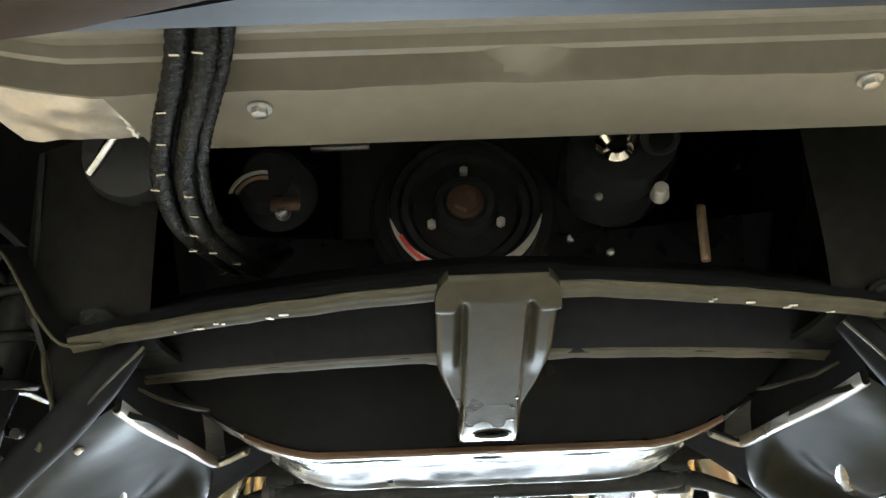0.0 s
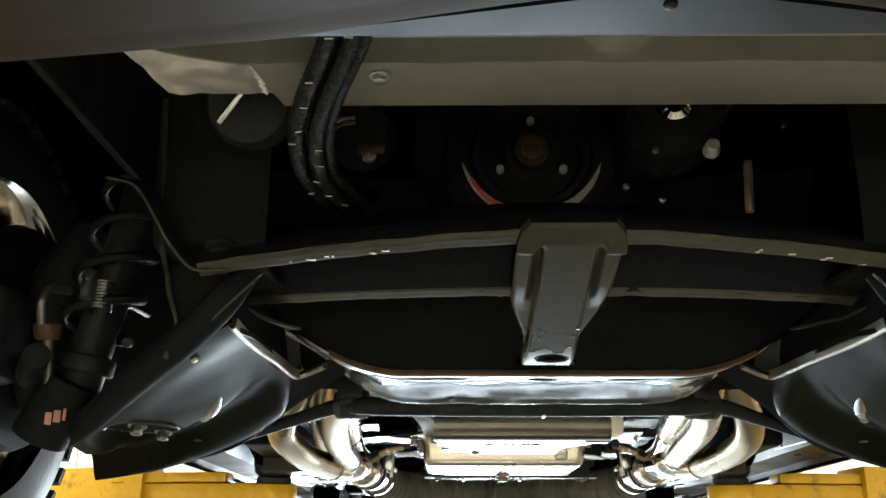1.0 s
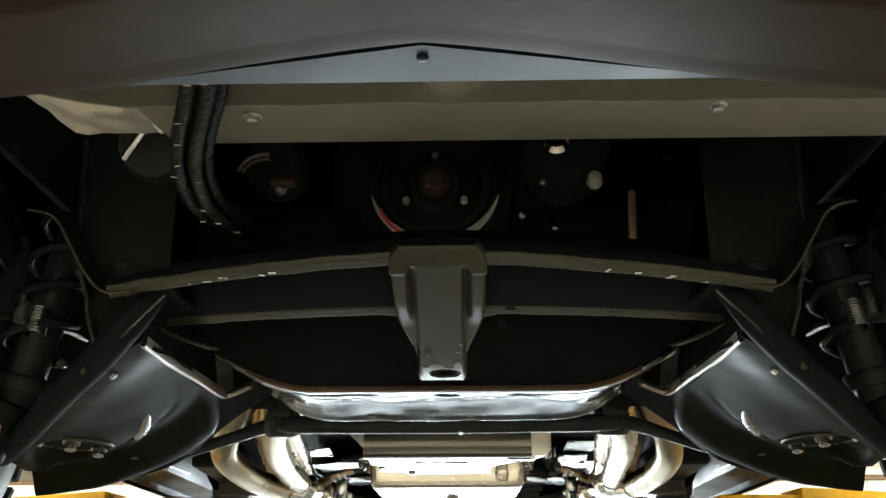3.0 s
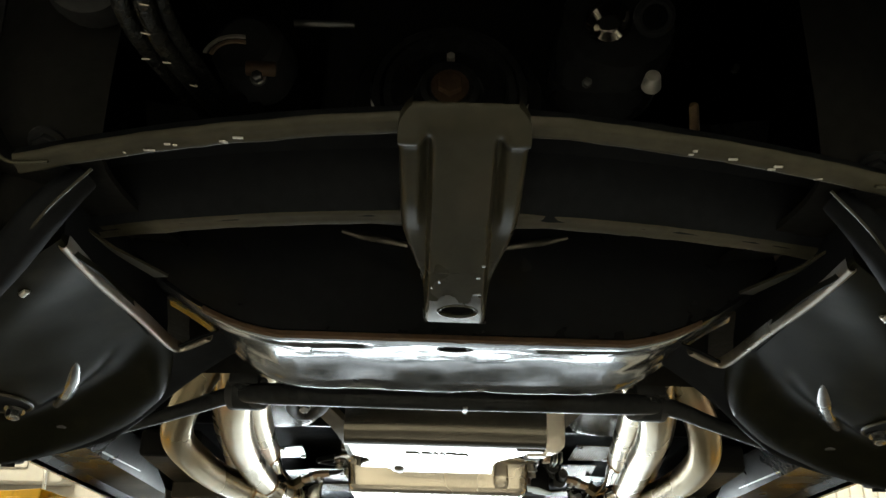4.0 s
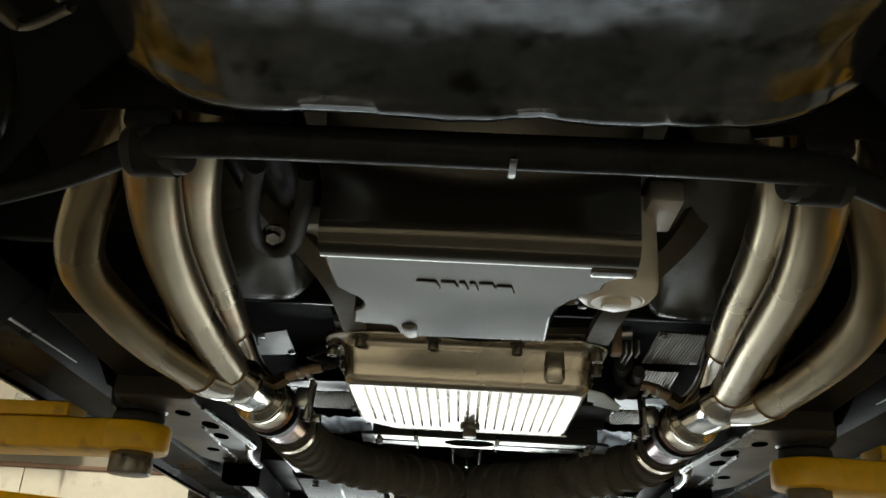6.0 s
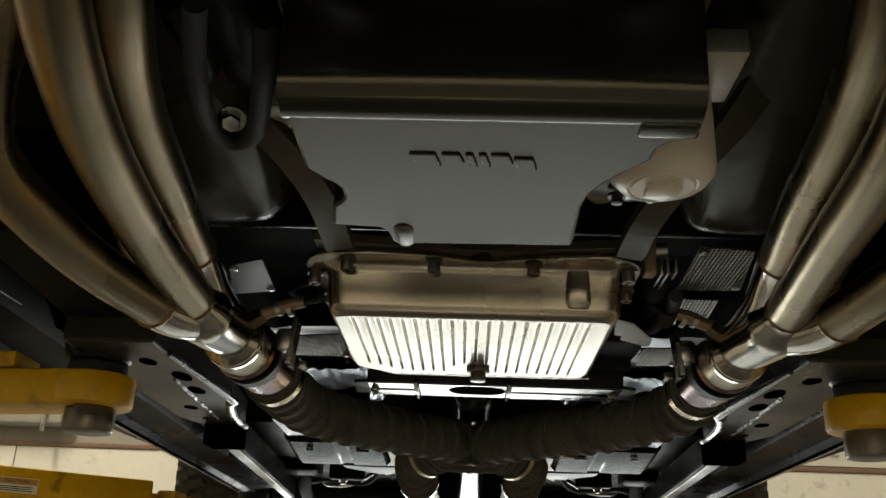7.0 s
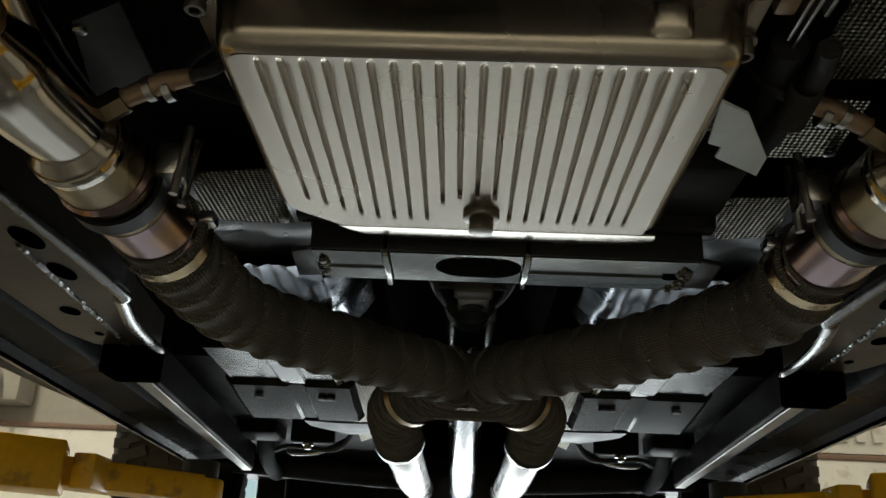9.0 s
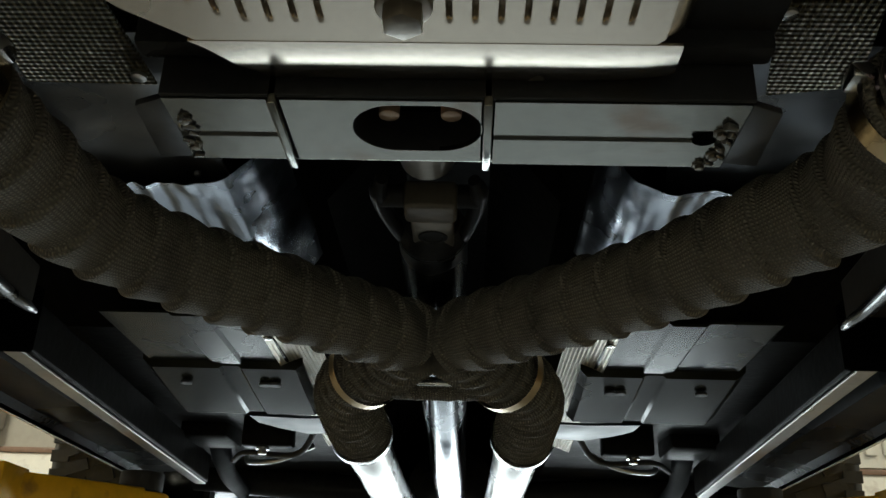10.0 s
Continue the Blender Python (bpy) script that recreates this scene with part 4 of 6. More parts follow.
def hub(s):
    k = thing("steering_knuckle", (0.67 * s, 1.05, 1.85), "black steering knuckle with brake lines and road wheel", "knuckle", "front hubs")
    HUBS[s] = k
    part("upright", tube([(s * 0.66, 1.07, 1.75), (s * 0.68, 1.06, 1.83), (s * 0.67, 1.05, 1.93), (s * 0.63, 1.05, 2.02)], [0.03, 0.045, 0.035, 0.022], 18), BLACK, k)
    part("rotor", turned([(0, 0.05), (0, 0.15), (0.012, 0.155), (0.024, 0.15), (0.024, 0.05)], (0.70 * s, 1.05, 1.86), (s, 0, 0), 56), BLACK_SATIN, k, "dark brake rotor")
    part("steering_arm", tube([(s * 0.67, 1.03, 1.80), (s * 0.64, 0.95, 1.79), (s * 0.6, 0.88, 1.80)], 0.016, 14), BLACK, k)
    part("caliper", box(*sorted((0.66 * s, 0.74 * s)), 0.9, 0.99, 1.78, 1.9, 0.02, 3), BLACK, k)
    part("brake_hose", tube([(s * 0.60, 0.94, 1.895), (s * 0.60, 0.89, 1.884), (s * 0.60, 0.874, 1.864), (s * 0.605, 0.89, 1.842)], 0.0055, 12), CONNECTOR, k, "grey brake hose")
    part("drop_link", rod((0.62 * s, 0.945, 1.834), (0.62 * s, 0.964, 1.774), 0.006, 14), CONNECTOR, k)
    part("red_cap", rod((0.62 * s, 0.942, 1.832), (0.62 * s, 0.938, 1.852), 0.014, 16, 0.018, 0.003), COPPER_RUST, k, "dull red rubber cap")
    part("curved_line", tube([(s * 0.555, 1.10, 1.905), (s * 0.56, 1.04, 1.903), (s * 0.565, 0.995, 1.885), (s * 0.57, 0.985, 1.862), (s * 0.575, 0.99, 1.835)], [0.006, 0.007, 0.005, 0.004, 0.003], 12), EDGE, k, "curved steel brake line")
    c = thing("coilover", (0.56 * s, 1.02, 1.8), "black coilover damper with printed sleeve", "damper", "front dampers")
    part("tube", rod((0.60 * s, 1.00, 1.77), (0.50 * s, 0.97, 2.2), 0.028, 24, None, 0.004), BLACK, c)
    pts = []
    for i in range(97):
        a, f = i / 96 * 2 * math.pi * 6, i / 96
        pts.append((s * (0.585 - 0.075 * f) + 0.045 * math.cos(a), 0.995 - 0.02 * f + 0.045 * math.sin(a), 1.84 + 0.34 * f))
    part("spring", tube(pts, 0.0065, 10, 1), BLACK, c)
    part("threaded_sleeve", turned([(0.0045 * (j // 2) + (0.0022 if j % 2 else 0), 0.0155 if j % 2 else 0.0135) for j in range(18)], (0.565 * s, 0.955, 1.872), (0, 0.2, 1), 22), EDGE, c, "worn threaded sleeve", 20)
    part("sleeve_pin", rod((0.56 * s, 0.90, 1.875), (0.56 * s, 0.905, 1.91), 0.008, 14), EDGE, c)
    part("collar", rod((0.592 * s, 0.998, 1.80), (0.588 * s, 0.997, 1.822), 0.036, 28, None, 0.003), BLACK_SATIN, c)
    for j, wd in enumerate((0.008, 0.0085, 0.004)):
        u = (-0.010, 0.0, 0.0085)[j]
        bar = box(-wd / 2, wd / 2, -0.0008, 0.0, -0.0075, 0.0075, 0.0004, 1)
        bmesh.ops.transform(bar, matrix=Matrix.Translation((s * 0.600 - u * s * 0.75, 0.954 + u * 0.66, 1.739 + u * 0.35)) @ Matrix.Rotation(radians(-41 * s), 4, "Z"), verts=bar.verts)
        part("print_bar", bar, PINK, c, "pale red print mark")
    part("boot", rod((0.640 * s, 0.998, 1.715), (0.60 * s, 0.985, 1.79), 0.036, 26, 0.034, 0.005), UNDERCOAT, c)
both(hub)


def wheel(w, cx, cy, cz, s, width, r, label):
    x0 = cx - s * width / 2
    tyre = part("tyre", turned([(0, r * 0.66), (0, r * 0.78), (0.01, r * 0.93), (0.03, r * 0.985), (0.05, r), (width - 0.05, r), (width - 0.03, r * 0.985), (width - 0.01, r * 0.93), (width, r * 0.78), (width, r * 0.66)],
                        (x0, cy, cz), (s, 0, 0), 72), TYRE, w, label)
    part("rim", turned([(0.0, r * 0.68), (0.004, r * 0.66), (0.02, r * 0.64), (0.05, r * 0.6), (width * 0.75, r * 0.58), (width * 0.8, r * 0.2), (width * 0.8, 0.0)], (x0, cy, cz), (s, 0, 0), 64), POLISHED, w, "polished wheel barrel")
    for j in range(48):
        a = 2 * math.pi * j / 48
        for u, (off, half) in enumerate(((0.035, 0.022), (width / 2 - 0.02, 0.028), (width / 2 + 0.045, 0.028), (width - 0.04, 0.022))):
            aa = a + (0.06 if u % 2 else 0)
            b = box(-half, half, -0.014, 0.014, -0.004, 0.006, 0)
            m = Matrix.Translation((x0 + s * off, cy + math.cos(aa) * r, cz + math.sin(aa) * r)) @ Matrix.Rotation(aa - math.pi / 2, 4, "X") @ Matrix.Rotation(0.3 if u in (1, 2) else 0, 4, "Z")
            bmesh.ops.transform(b, matrix=m, verts=b.verts)
            BLOCKS.setdefault(w, []).append(b)
    tagged(part("tread", join(*BLOCKS.pop(w)), TYRE, tyre), "", "", "", "stuff")
    return w


BLOCKS = {}
for s in (-1, 1):
    wheel(HUBS[s], 0.86 * s, 1.05, 1.86, s, 0.24, 0.335, "dark front tyre")

# ---- sway bar ----
sway = thing("sway_bar", (0, 1.2, 1.77), "black front sway bar with rubber mounts", "sway bar")
part("bar", tube([(-0.615, 1.318, 1.73), (-0.56, 1.30, 1.733), (-0.465, 1.27, 1.745), (-0.36, 1.262, 1.775), (-0.285, 1.235, 1.792), (-0.22, 1.208, 1.788), (0, 1.203, 1.786), (0.22, 1.208, 1.788), (0.295, 1.235, 1.792), (0.37, 1.262, 1.775),
                  (0.475, 1.275, 1.745), (0.57, 1.30, 1.733), (0.615, 1.318, 1.73)], [0.0095, 0.0095, 0.0095, 0.010, 0.0125, 0.0145, 0.0145, 0.0145, 0.0125, 0.010, 0.0095, 0.0095, 0.0095], 20), BLACK, sway)
for s in (-1, 1):
    part("bushing", rod((0.245 * s, 1.235, 1.795), (0.295 * s, 1.245, 1.795), 0.022, 22, None, 0.004), RUBBER, sway)
    part("clamp", join(box(*sorted((0.25 * s, 0.29 * s)), 1.205, 1.28, 1.80, 1.815, 0.003), turned([(-0.016, 0.0245), (0.016, 0.0245), (0.016, 0.0225), (-0.016, 0.0225), (-0.016, 0.0245)], (0.27 * s, 1.24, 1.797), (1, 0, 0), 30)), BLACK, sway)
    part("bolt", hexbolt((0.27 * s, 1.213, 1.80), (0, 0, -1), 0.008, 0.008), BLACK, sway)
    part("mount_bracket", sheet([[(0.215 * s, 1.215, 1.815), (0.26 * s, 1.20, 1.812), (0.33 * s, 1.215, 1.815)], [(0.205 * s, 1.20, 1.845), (0.26 * s, 1.19, 1.85), (0.345 * s, 1.20, 1.85)], [(0.205 * s, 1.19, 1.90), (0.26 * s, 1.18, 1.90), (0.35 * s, 1.19, 1.90)]], (0, 0.005, 0.002), 4), UNDERCOAT, sway)
    part("end_link", rod((0.605 * s, 1.314, 1.70), (0.605 * s, 1.30, 1.80), 0.009, 14), BLACK, sway)
    part("end_bushing", rod((0.605 * s, 1.315, 1.705), (0.605 * s, 1.311, 1.752), 0.021, 20, None, 0.006), RUBBER, sway)
part("seam", box(0.02, 0.026, 1.188, 1.218, 1.7708, 1.7735, 0.0008), EDGE, sway)

# ---- oil pan and filter ----
def arc(cx, cy, r, a0, a1, n=8):
    return [(cx + r * math.cos(radians(a0 + (a1 - a0) * i / n)), cy + r * math.sin(radians(a0 + (a1 - a0) * i / n))) for i in range(n + 1)]


oil = thing("oil_pan", (0, 1.45, 1.75), "grey cast aluminium oil pan with raised lettering bars", "oil pan")
plan = [(-0.142, 1.344), (0.138, 1.344), (0.144, 1.350), (0.149, 1.37), (0.131, 1.374)] + [(0.123, 1.385), (0.122, 1.403), (0.111, 1.418), (0.095, 1.441), (0.085, 1.465), (0.081, 1.49), (0.083, 1.580), (-0.060, 1.584)] \
    + [(-0.084, 1.584), (-0.088, 1.556), (-0.094, 1.547), (-0.136, 1.543)] + arc(-0.152, 1.475, 0.034, 50, -50, 8) + [(-0.142, 1.43)]
sump = part("sump", slab(plan, 1.751, 1.88, 0.003, 2), GREY_CAST, oil, "", 12)
rows = [[(x, y - 0.035 * (1 - (x / 0.145) ** 2) * h, z) for x in np.linspace(-0.145, 0.145, 15)] for y, z, h in ((1.349, 1.7508, 0), (1.340, 1.7512, 0), (1.330, 1.7545, 0), (1.3255, 1.760, 0.0), (1.322, 1.770, 0.02), (1.320, 1.80, 0.05), (1.316, 1.83, 0.3), (1.30, 1.865, 0.9), (1.27, 1.895, 1.3))]
part("front_wall", sheet(rows, (0, 0.006, 0.002), 3), GREY_CAST, oil)
part("rail", slab([(-0.17, 1.30), (0.17, 1.30), (0.17, 1.6), (-0.17, 1.6)], 1.875, 1.9, 0.004), GREY_CAST, oil)
for k, (w, h, drop) in enumerate(((0.020, 0.020, 0), (0.014, 0.014, 0), (0.006, 0.020, 0), (0.006, 0.020, 0), (0.014, 0.014, 0), (0.015, 0.018, 0.005))):
    x = (-0.047, -0.026, -0.012, -0.002, 0.011, 0.029)[k]
    b = slab([(x - w / 2 - 0.002, 1.408 - 0.010 + drop), (x + w / 2 - 0.002, 1.408 - 0.010 + drop), (x + w / 2 + 0.002, 1.408 - 0.010 + h + drop), (x - w / 2 + 0.002, 1.408 - 0.010 + h + drop)], 1.7490, 1.752, 0.0009, 1)
    part("raised_mark", b, GREY_CAST, sump)
part("drain_boss", rod((-0.0725, 1.540, 1.7575), (-0.0725, 1.588, 1.7605), 0.0115, 28, None, 0.004), BELL, sump)
for q in ((0.125, 1.57, 1.80), (0.160, 1.585, 1.81)):
    part("bolt", hexbolt(q, (0, 0, -1), 0.006, 0.009), EDGE, oil)
part("side_pad", box(0.104, 0.1455, 1.347, 1.366, 1.7485, 1.772, 0.003, 3), GREY_CAST, sump)
part("rear_ear", slab([(0.078, 1.50), (0.13, 1.53), (0.175, 1.56), (0.17, 1.60), (0.13, 1.60), (0.11, 1.61), (0.08, 1.57)], 1.805, 1.84, 0.006), GREY_CAST, oil)

starter = thing("starter_motor", (-0.22, 1.42, 1.85), "black starter motor with looped battery cable", "starter motor")
part("body", rod((-0.215, 1.33, 1.90), (-0.225, 1.60, 1.915), 0.032, 28, None, 0.005), BLACK_SATIN, starter)
part("solenoid", rod((-0.262, 1.40, 1.895), (-0.262, 1.56, 1.905), 0.018, 22, None, 0.003), BLACK_SATIN, starter)
part("cable", tube([(-0.214, 1.335, 1.835), (-0.238, 1.42, 1.835), (-0.251, 1.507, 1.835), (-0.238, 1.546, 1.835), (-0.211, 1.521, 1.835), (-0.184, 1.426, 1.835), (-0.174, 1.378, 1.85)], 0.0095, 16), RUBBER, starter, "thick black cable loop")
part("terminal", hexbolt((-0.233, 1.517, 1.845), (0.1, -0.5, -1), 0.009, 0.012), ZINC, starter)
# two pale blocks set beside the oil pan
mount = thing("pale_side_blocks", (0, 1.5, 1.86), "pale metal blocks beside the oil pan", "engine mount")
part("pad", box(-0.220, -0.168, 1.522, 1.566, 1.86, 1.885, 0.004), RAW_ALU, mount)
part("pad", box(0.176, 0.212, 1.422, 1.502, 1.86, 1.885, 0.004), RAW_ALU, mount)

filt = thing("oil_filter", (0.15, 1.49, 1.765), "off-white enamelled oil filter with hexagon end", "oil filter")
can = part("can", turned([(0, 0.0), (0, 0.026), (0.002, 0.028), (0.001, 0.030), (0.004, 0.037), (0.012, 0.044), (0.02, 0.0455), (0.11, 0.0455), (0.112, 0.04), (0.112, 0)], (0.150, 1.492, 1.771), (0, 0, 1), 56), FILTER_WHITE, filt)
part("hexagon_end", rod((0.150, 1.492, 1.7655), (0.150, 1.492, 1.7735), 0.017, 6, None, 0.0015), FILTER_WHITE, can)

# ---- transmission ----
gearbox = thing("transmission", (0, 1.9, 1.85), "dark automatic transmission case with bell housing", "transmission")
part("case", tube([(0, 1.70, 2.0), (0, 1.80, 1.96), (0, 2.1, 1.91), (0, 2.28, 1.90)], [0.16, 0.15, 0.11, 0.07], 32), BLACK_SATIN, gearbox)
for s, pts in ((-1, [(0.265, 1.50, 1.90), (0.225, 1.545, 1.862), (0.183, 1.585, 1.828), (0.165, 1.64, 1.812), (0.160, 1.74, 1.803)]), (1, [(0.27, 1.52, 1.92), (0.245, 1.565, 1.88), (0.20, 1.62, 1.84), (0.175, 1.67, 1.815), (0.168, 1.75, 1.805)])):
    rows = []
    for x, y, z in spline(pts, 6):
        rows.append([(s * (x - 0.016), y - 0.006, z), (s * (x + 0.016), y + 0.006, z)])
    part("bell_rib", sheet(rows, (0, 0, 0.012)), BELL, gearbox, "brownish grey bell housing rib")
part("bell_edge", sheet([[(x, 1.738 + 0.022 * (1 - (x / 0.19) ** 2) ** 2, 1.8145) for x in np.linspace(-0.19, 0.19, 25)], [(x, 1.765 + 0.022 * (1 - (x / 0.19) ** 2) ** 2, 1.8140) for x in np.linspace(-0.19, 0.19, 25)]], (0, 0, 0.01)), BELL, gearbox)
part("converter", turned([(0, 0.0), (0, 0.05), (0.01, 0.11), (0.03, 0.125), (0.08, 0.125)], (0, 1.64, 2.0), (0, 1, 0), 40), BLACK_SATIN, gearbox)
part("shift_lever", box(0.200, 0.216, 1.822, 1.845, 1.815, 1.86, 0.003), BRONZE, gearbox, "brownish lever boss")
part("lever_boss", rod((0.19, 1.838, 1.85), (0.232, 1.834, 1.85), 0.010, 18, None, 0.002), ZINC, gearbox)
part("cable", tube([(0.245, 1.86, 1.80), (0.25, 1.90, 1.80), (0.245, 2.0, 1.80), (0.25, 2.1, 1.83)], 0.009, 14), RUBBER, gearbox, "black cable sleeve")
part("cable_end", turned([(0.004 * j, 0.0135 if j % 2 else 0.0105) for j in range(15)], (0.246, 1.905, 1.798), (0.1, 1, 0.02), 22), RUBBER, gearbox, "ribbed black boot", 20)
for x, y0, y1 in ((0.220, 1.826, 1.874), (0.227, 1.822, 1.884), (0.236, 1.818, 1.845)):
    part("link_strip", box(x, x + 0.0035, y0, y1, 1.815, 1.835, 0.001), ZINC, gearbox)
part("gear_cable", tube([(0.228, 1.885, 1.82), (0.238, 1.95, 1.822), (0.250, 2.02, 1.825), (0.262, 2.10, 1.835)], [0.014, 0.013, 0.013, 0.012], 20, 16, True, lambda s_, a: 0.0012 * math.sin(s_ / 0.008 * 2 * math.pi)), RUBBER, gearbox, "ribbed black cable boot")
part("tag_plate", slab([(0.176, 1.896), (0.202, 1.914), (0.2385, 1.984), (0.2405, 2.018), (0.196, 1.986), (0.1965, 1.968), (0.184, 1.962)], 1.776, 1.779, 0.0006), TARP, gearbox, "pale blue grey plate")
part("cooler_line", tube([(-0.2, 1.9, 1.83), (-0.26, 1.97, 1.83), (-0.2, 2.02, 1.83), (-0.17, 2.12, 1.83)], 0.006, 12), BLACK, gearbox)

pan = thing("transmission_pan", (0, 1.93, 1.745), "cast aluminium ribbed transmission pan with drain plug", "transmission pan")
ZB = 1.745
out = [(-0.178, 1.793), (0.165, 1.793), (0.168, 2.092), (-0.128, 2.089), (-0.180, 2.045)]
edge = spline([(-0.210, 1.82, 0), (-0.208, 1.795, 0), (-0.195, 1.771, 0), (-0.176, 1.761, 0), (-0.141, 1.7575, 0), (-0.10, 1.7575, 0), (-0.060, 1.7610, 0), (-0.040, 1.770, 0), (0.002, 1.780, 0), (0.044, 1.771, 0), (0.077, 1.763, 0), (0.141, 1.755, 0), (0.167, 1.760, 0), (0.185, 1.778, 0), (0.191, 1.805, 0)], 4)
flange = part("flange", slab([(p.x, p.y) for p in edge] + [(0.192, 2.10), (0.18, 2.115), (-0.14, 2.115), (-0.205, 2.06)], 1.806, 1.813, 0.0022), CAST_ALU, pan, "", 40)
# walls: rounded rings from the flange down to the floor of the pan
def ring(poly, grow, z, r=0.022, n=8):
    c = Vector((sum(p[0] for p in poly) / len(poly), sum(p[1] for p in poly) / len(poly)))
    big = [Vector((c.x + (p[0] - c.x) * (1 + grow / 0.18), c.y + (p[1] - c.y) * (1 + grow / 0.15))) for p in poly]
    pts = []
    for i, q in enumerate(big):
        a = q + (big[i - 1] - q).normalized() * r
        b = q + (big[(i + 1) % len(big)] - q).normalized() * r
        for k in range(n):
            t = k / (n - 1)
            pts.append((a * (1 - t) ** 2 + q * 2 * t * (1 - t) + b * t * t).to_3d() + Vector((0, 0, z)))
    return pts
bm = bmesh.new()
levels = [(0.016, 1.8062), (0.010, 1.8050), (0.006, 1.8010), (0.0045, 1.795), (0.002, 1.775), (0.0005, 1.7590), (-0.0005, 1.7545), (-0.003, 1.7500), (-0.0065, 1.7468), (-0.010, 1.7455), (-0.0135, ZB)]
rings = [[bm.verts.new(p) for p in ring(out, g, z)] for g, z in levels]
for a, b in zip(rings, rings[1:]):
    for k in range(len(a)):
        j = (k + 1) % len(a)
        bm.faces.new((a[k], a[j], b[j], b[k]))
part("wall", bm, CAST_ALU, pan, "", 60)
# ribbed floor of the pan
GX = [-0.150 + 0.282 * k / 19 for k in range(20)]
def groove(x, y):
    for k, g in enumerate(GX):
        d = abs(x - g)
        if d < 0.0032:
            end = 2.066 - max(0, (-0.098 - g) * 0.72)
            if 8 <= k <= 11:
                end = 2.018 if k in (9, 10, 11) else 2.03
            w = 0.0032 - 0.0010 * min(1.0, max(0.0, (y - 1.82) / 0.2))
            inside = min((y - 1.808) / 0.009, (end - y) / 0.006, 1)
            if inside > 0 and d < w:
                return 0.0048 * inside * (0.5 + 0.5 * math.cos(math.pi * d / w))
    return 0
xs = sorted({round(g + o, 5) for g in GX for o in (-0.0074, -0.0033, -0.0026, -0.002, -0.0014, -0.0007, 0, 0.0007, 0.0014, 0.002, 0.0026, 0.0033)} | {-0.1700, -0.167, -0.162, 0.143, 0.149, 0.1545})
ys = [1.8055, 1.8075, 1.809, 1.811, 1.813, 1.816, 1.82] + list(np.linspace(1.84, 1.98, 8)) + list(np.linspace(1.985, 2.079, 40))
bm = bmesh.new()
vs = {}
for i, x in enumerate(xs):
    for j, y in enumerate(ys):
        far = max(0.0, x - 0.1415, -0.157 - x)
        round_off = 0.013 - math.sqrt(max(0.0, 0.013 ** 2 - far ** 2))
        yl = 2.0890 - max(0.0, -0.1215 - x) * 0.82 - round_off * 0.6
        y2 = 1.8055 + round_off * 0.6 + (y - 1.8055) * (yl - 1.8055 - round_off * 0.6) / 0.2735
        vs[i, j] = bm.verts.new((x, y2, ZB + groove(x, y2)))
for i in range(len(xs) - 1):
    for j in range(len(ys) - 1):
        bm.faces.new((vs[i, j], vs[i, j + 1], vs[i + 1, j + 1], vs[i + 1, j]))
bmesh.ops.delete(bm, geom=[v for v in bm.verts if not v.link_faces], context="VERTS")
part("ribbed_floor", bm, CAST_ALU, pan, "ribbed satin aluminium floor", 50)
rows = []
for k in np.linspace(0, 1, 13):
    x0, x1 = -0.13 + 0.296 * k, -0.088 + 0.258 * k
    e = 0.010 * max(0.0, (k - 0.85) / 0.15) ** 2
    rows.append([(x0, 2.0865, ZB - 0.0004), (x0 * 0.8 + x1 * 0.2, 2.094, ZB + 0.0001), (x0 * 0.5 + x1 * 0.5, 2.115 - 0.5 * e, ZB + 0.0040), (x1, 2.1385 - e, ZB + 0.0092), (x1, 2.1400 - e, ZB + 0.0125), (x1, 2.1400 - e, ZB + 0.020)])
part("rear_slope", sheet(rows, (0, 0, 0.002), 1), CAST_ALU, pan, "smooth sloping rear edge", 60)
part("drain_plug", join(rod((0.003, 2.049, ZB + 0.002), (0.003, 2.049, ZB - 0.006), 0.0165, 28, None, 0.002), rod((0.003, 2.049, ZB - 0.005), (0.003, 2.049, ZB - 0.018), 0.0125, 6, None, 0.002)), CONNECTOR, pan, "brownish hexagon drain plug")
for q in ((-0.155, 1.7725), (-0.0537, 1.771), (0.062, 1.7725), (0.174, 1.789), (-0.2005, 1.823), (-0.19, 1.90), (-0.19, 2.0), (0.183, 1.86), (0.183, 1.96), (0.183, 2.06)):
    part("bolt", join(rod((q[0], q[1], 1.806), (q[0], q[1], 1.8025), 0.0105, 20), turned([(0, 0), (0.005, 0.0), (0.005, 0.004), (0.0, 0.0045), (0.0, 0.0068), (0.001, 0.0075), (0.014, 0.0075)], (q[0], q[1], 1.790), (0, 0, 1), 20)), CONNECTOR, flange, "dark socket head bolt")
part("boss", sheet([[(x, 1.797 - d, 1.8045) for x, d in ((0.092, 0), (0.097, 0.002), (0.102, 0.010), (0.106, 0.012), (0.124, 0.012), (0.128, 0.010), (0.133, 0.002), (0.138, 0))], [(x, 1.794 - 0.8 * d, 1.765) for x, d in ((0.094, -0.002), (0.099, 0.001), (0.103, 0.007), (0.107, 0.009), (0.123, 0.009), (0.127, 0.007), (0.131, 0.001), (0.136, -0.002))], [(x, 1.799, 1.754) for x in (0.096, 0.101, 0.105, 0.109, 0.122, 0.126, 0.130, 0.134)]], (0, 0.003, 0), 2), CAST_ALU, pan, "", 60)

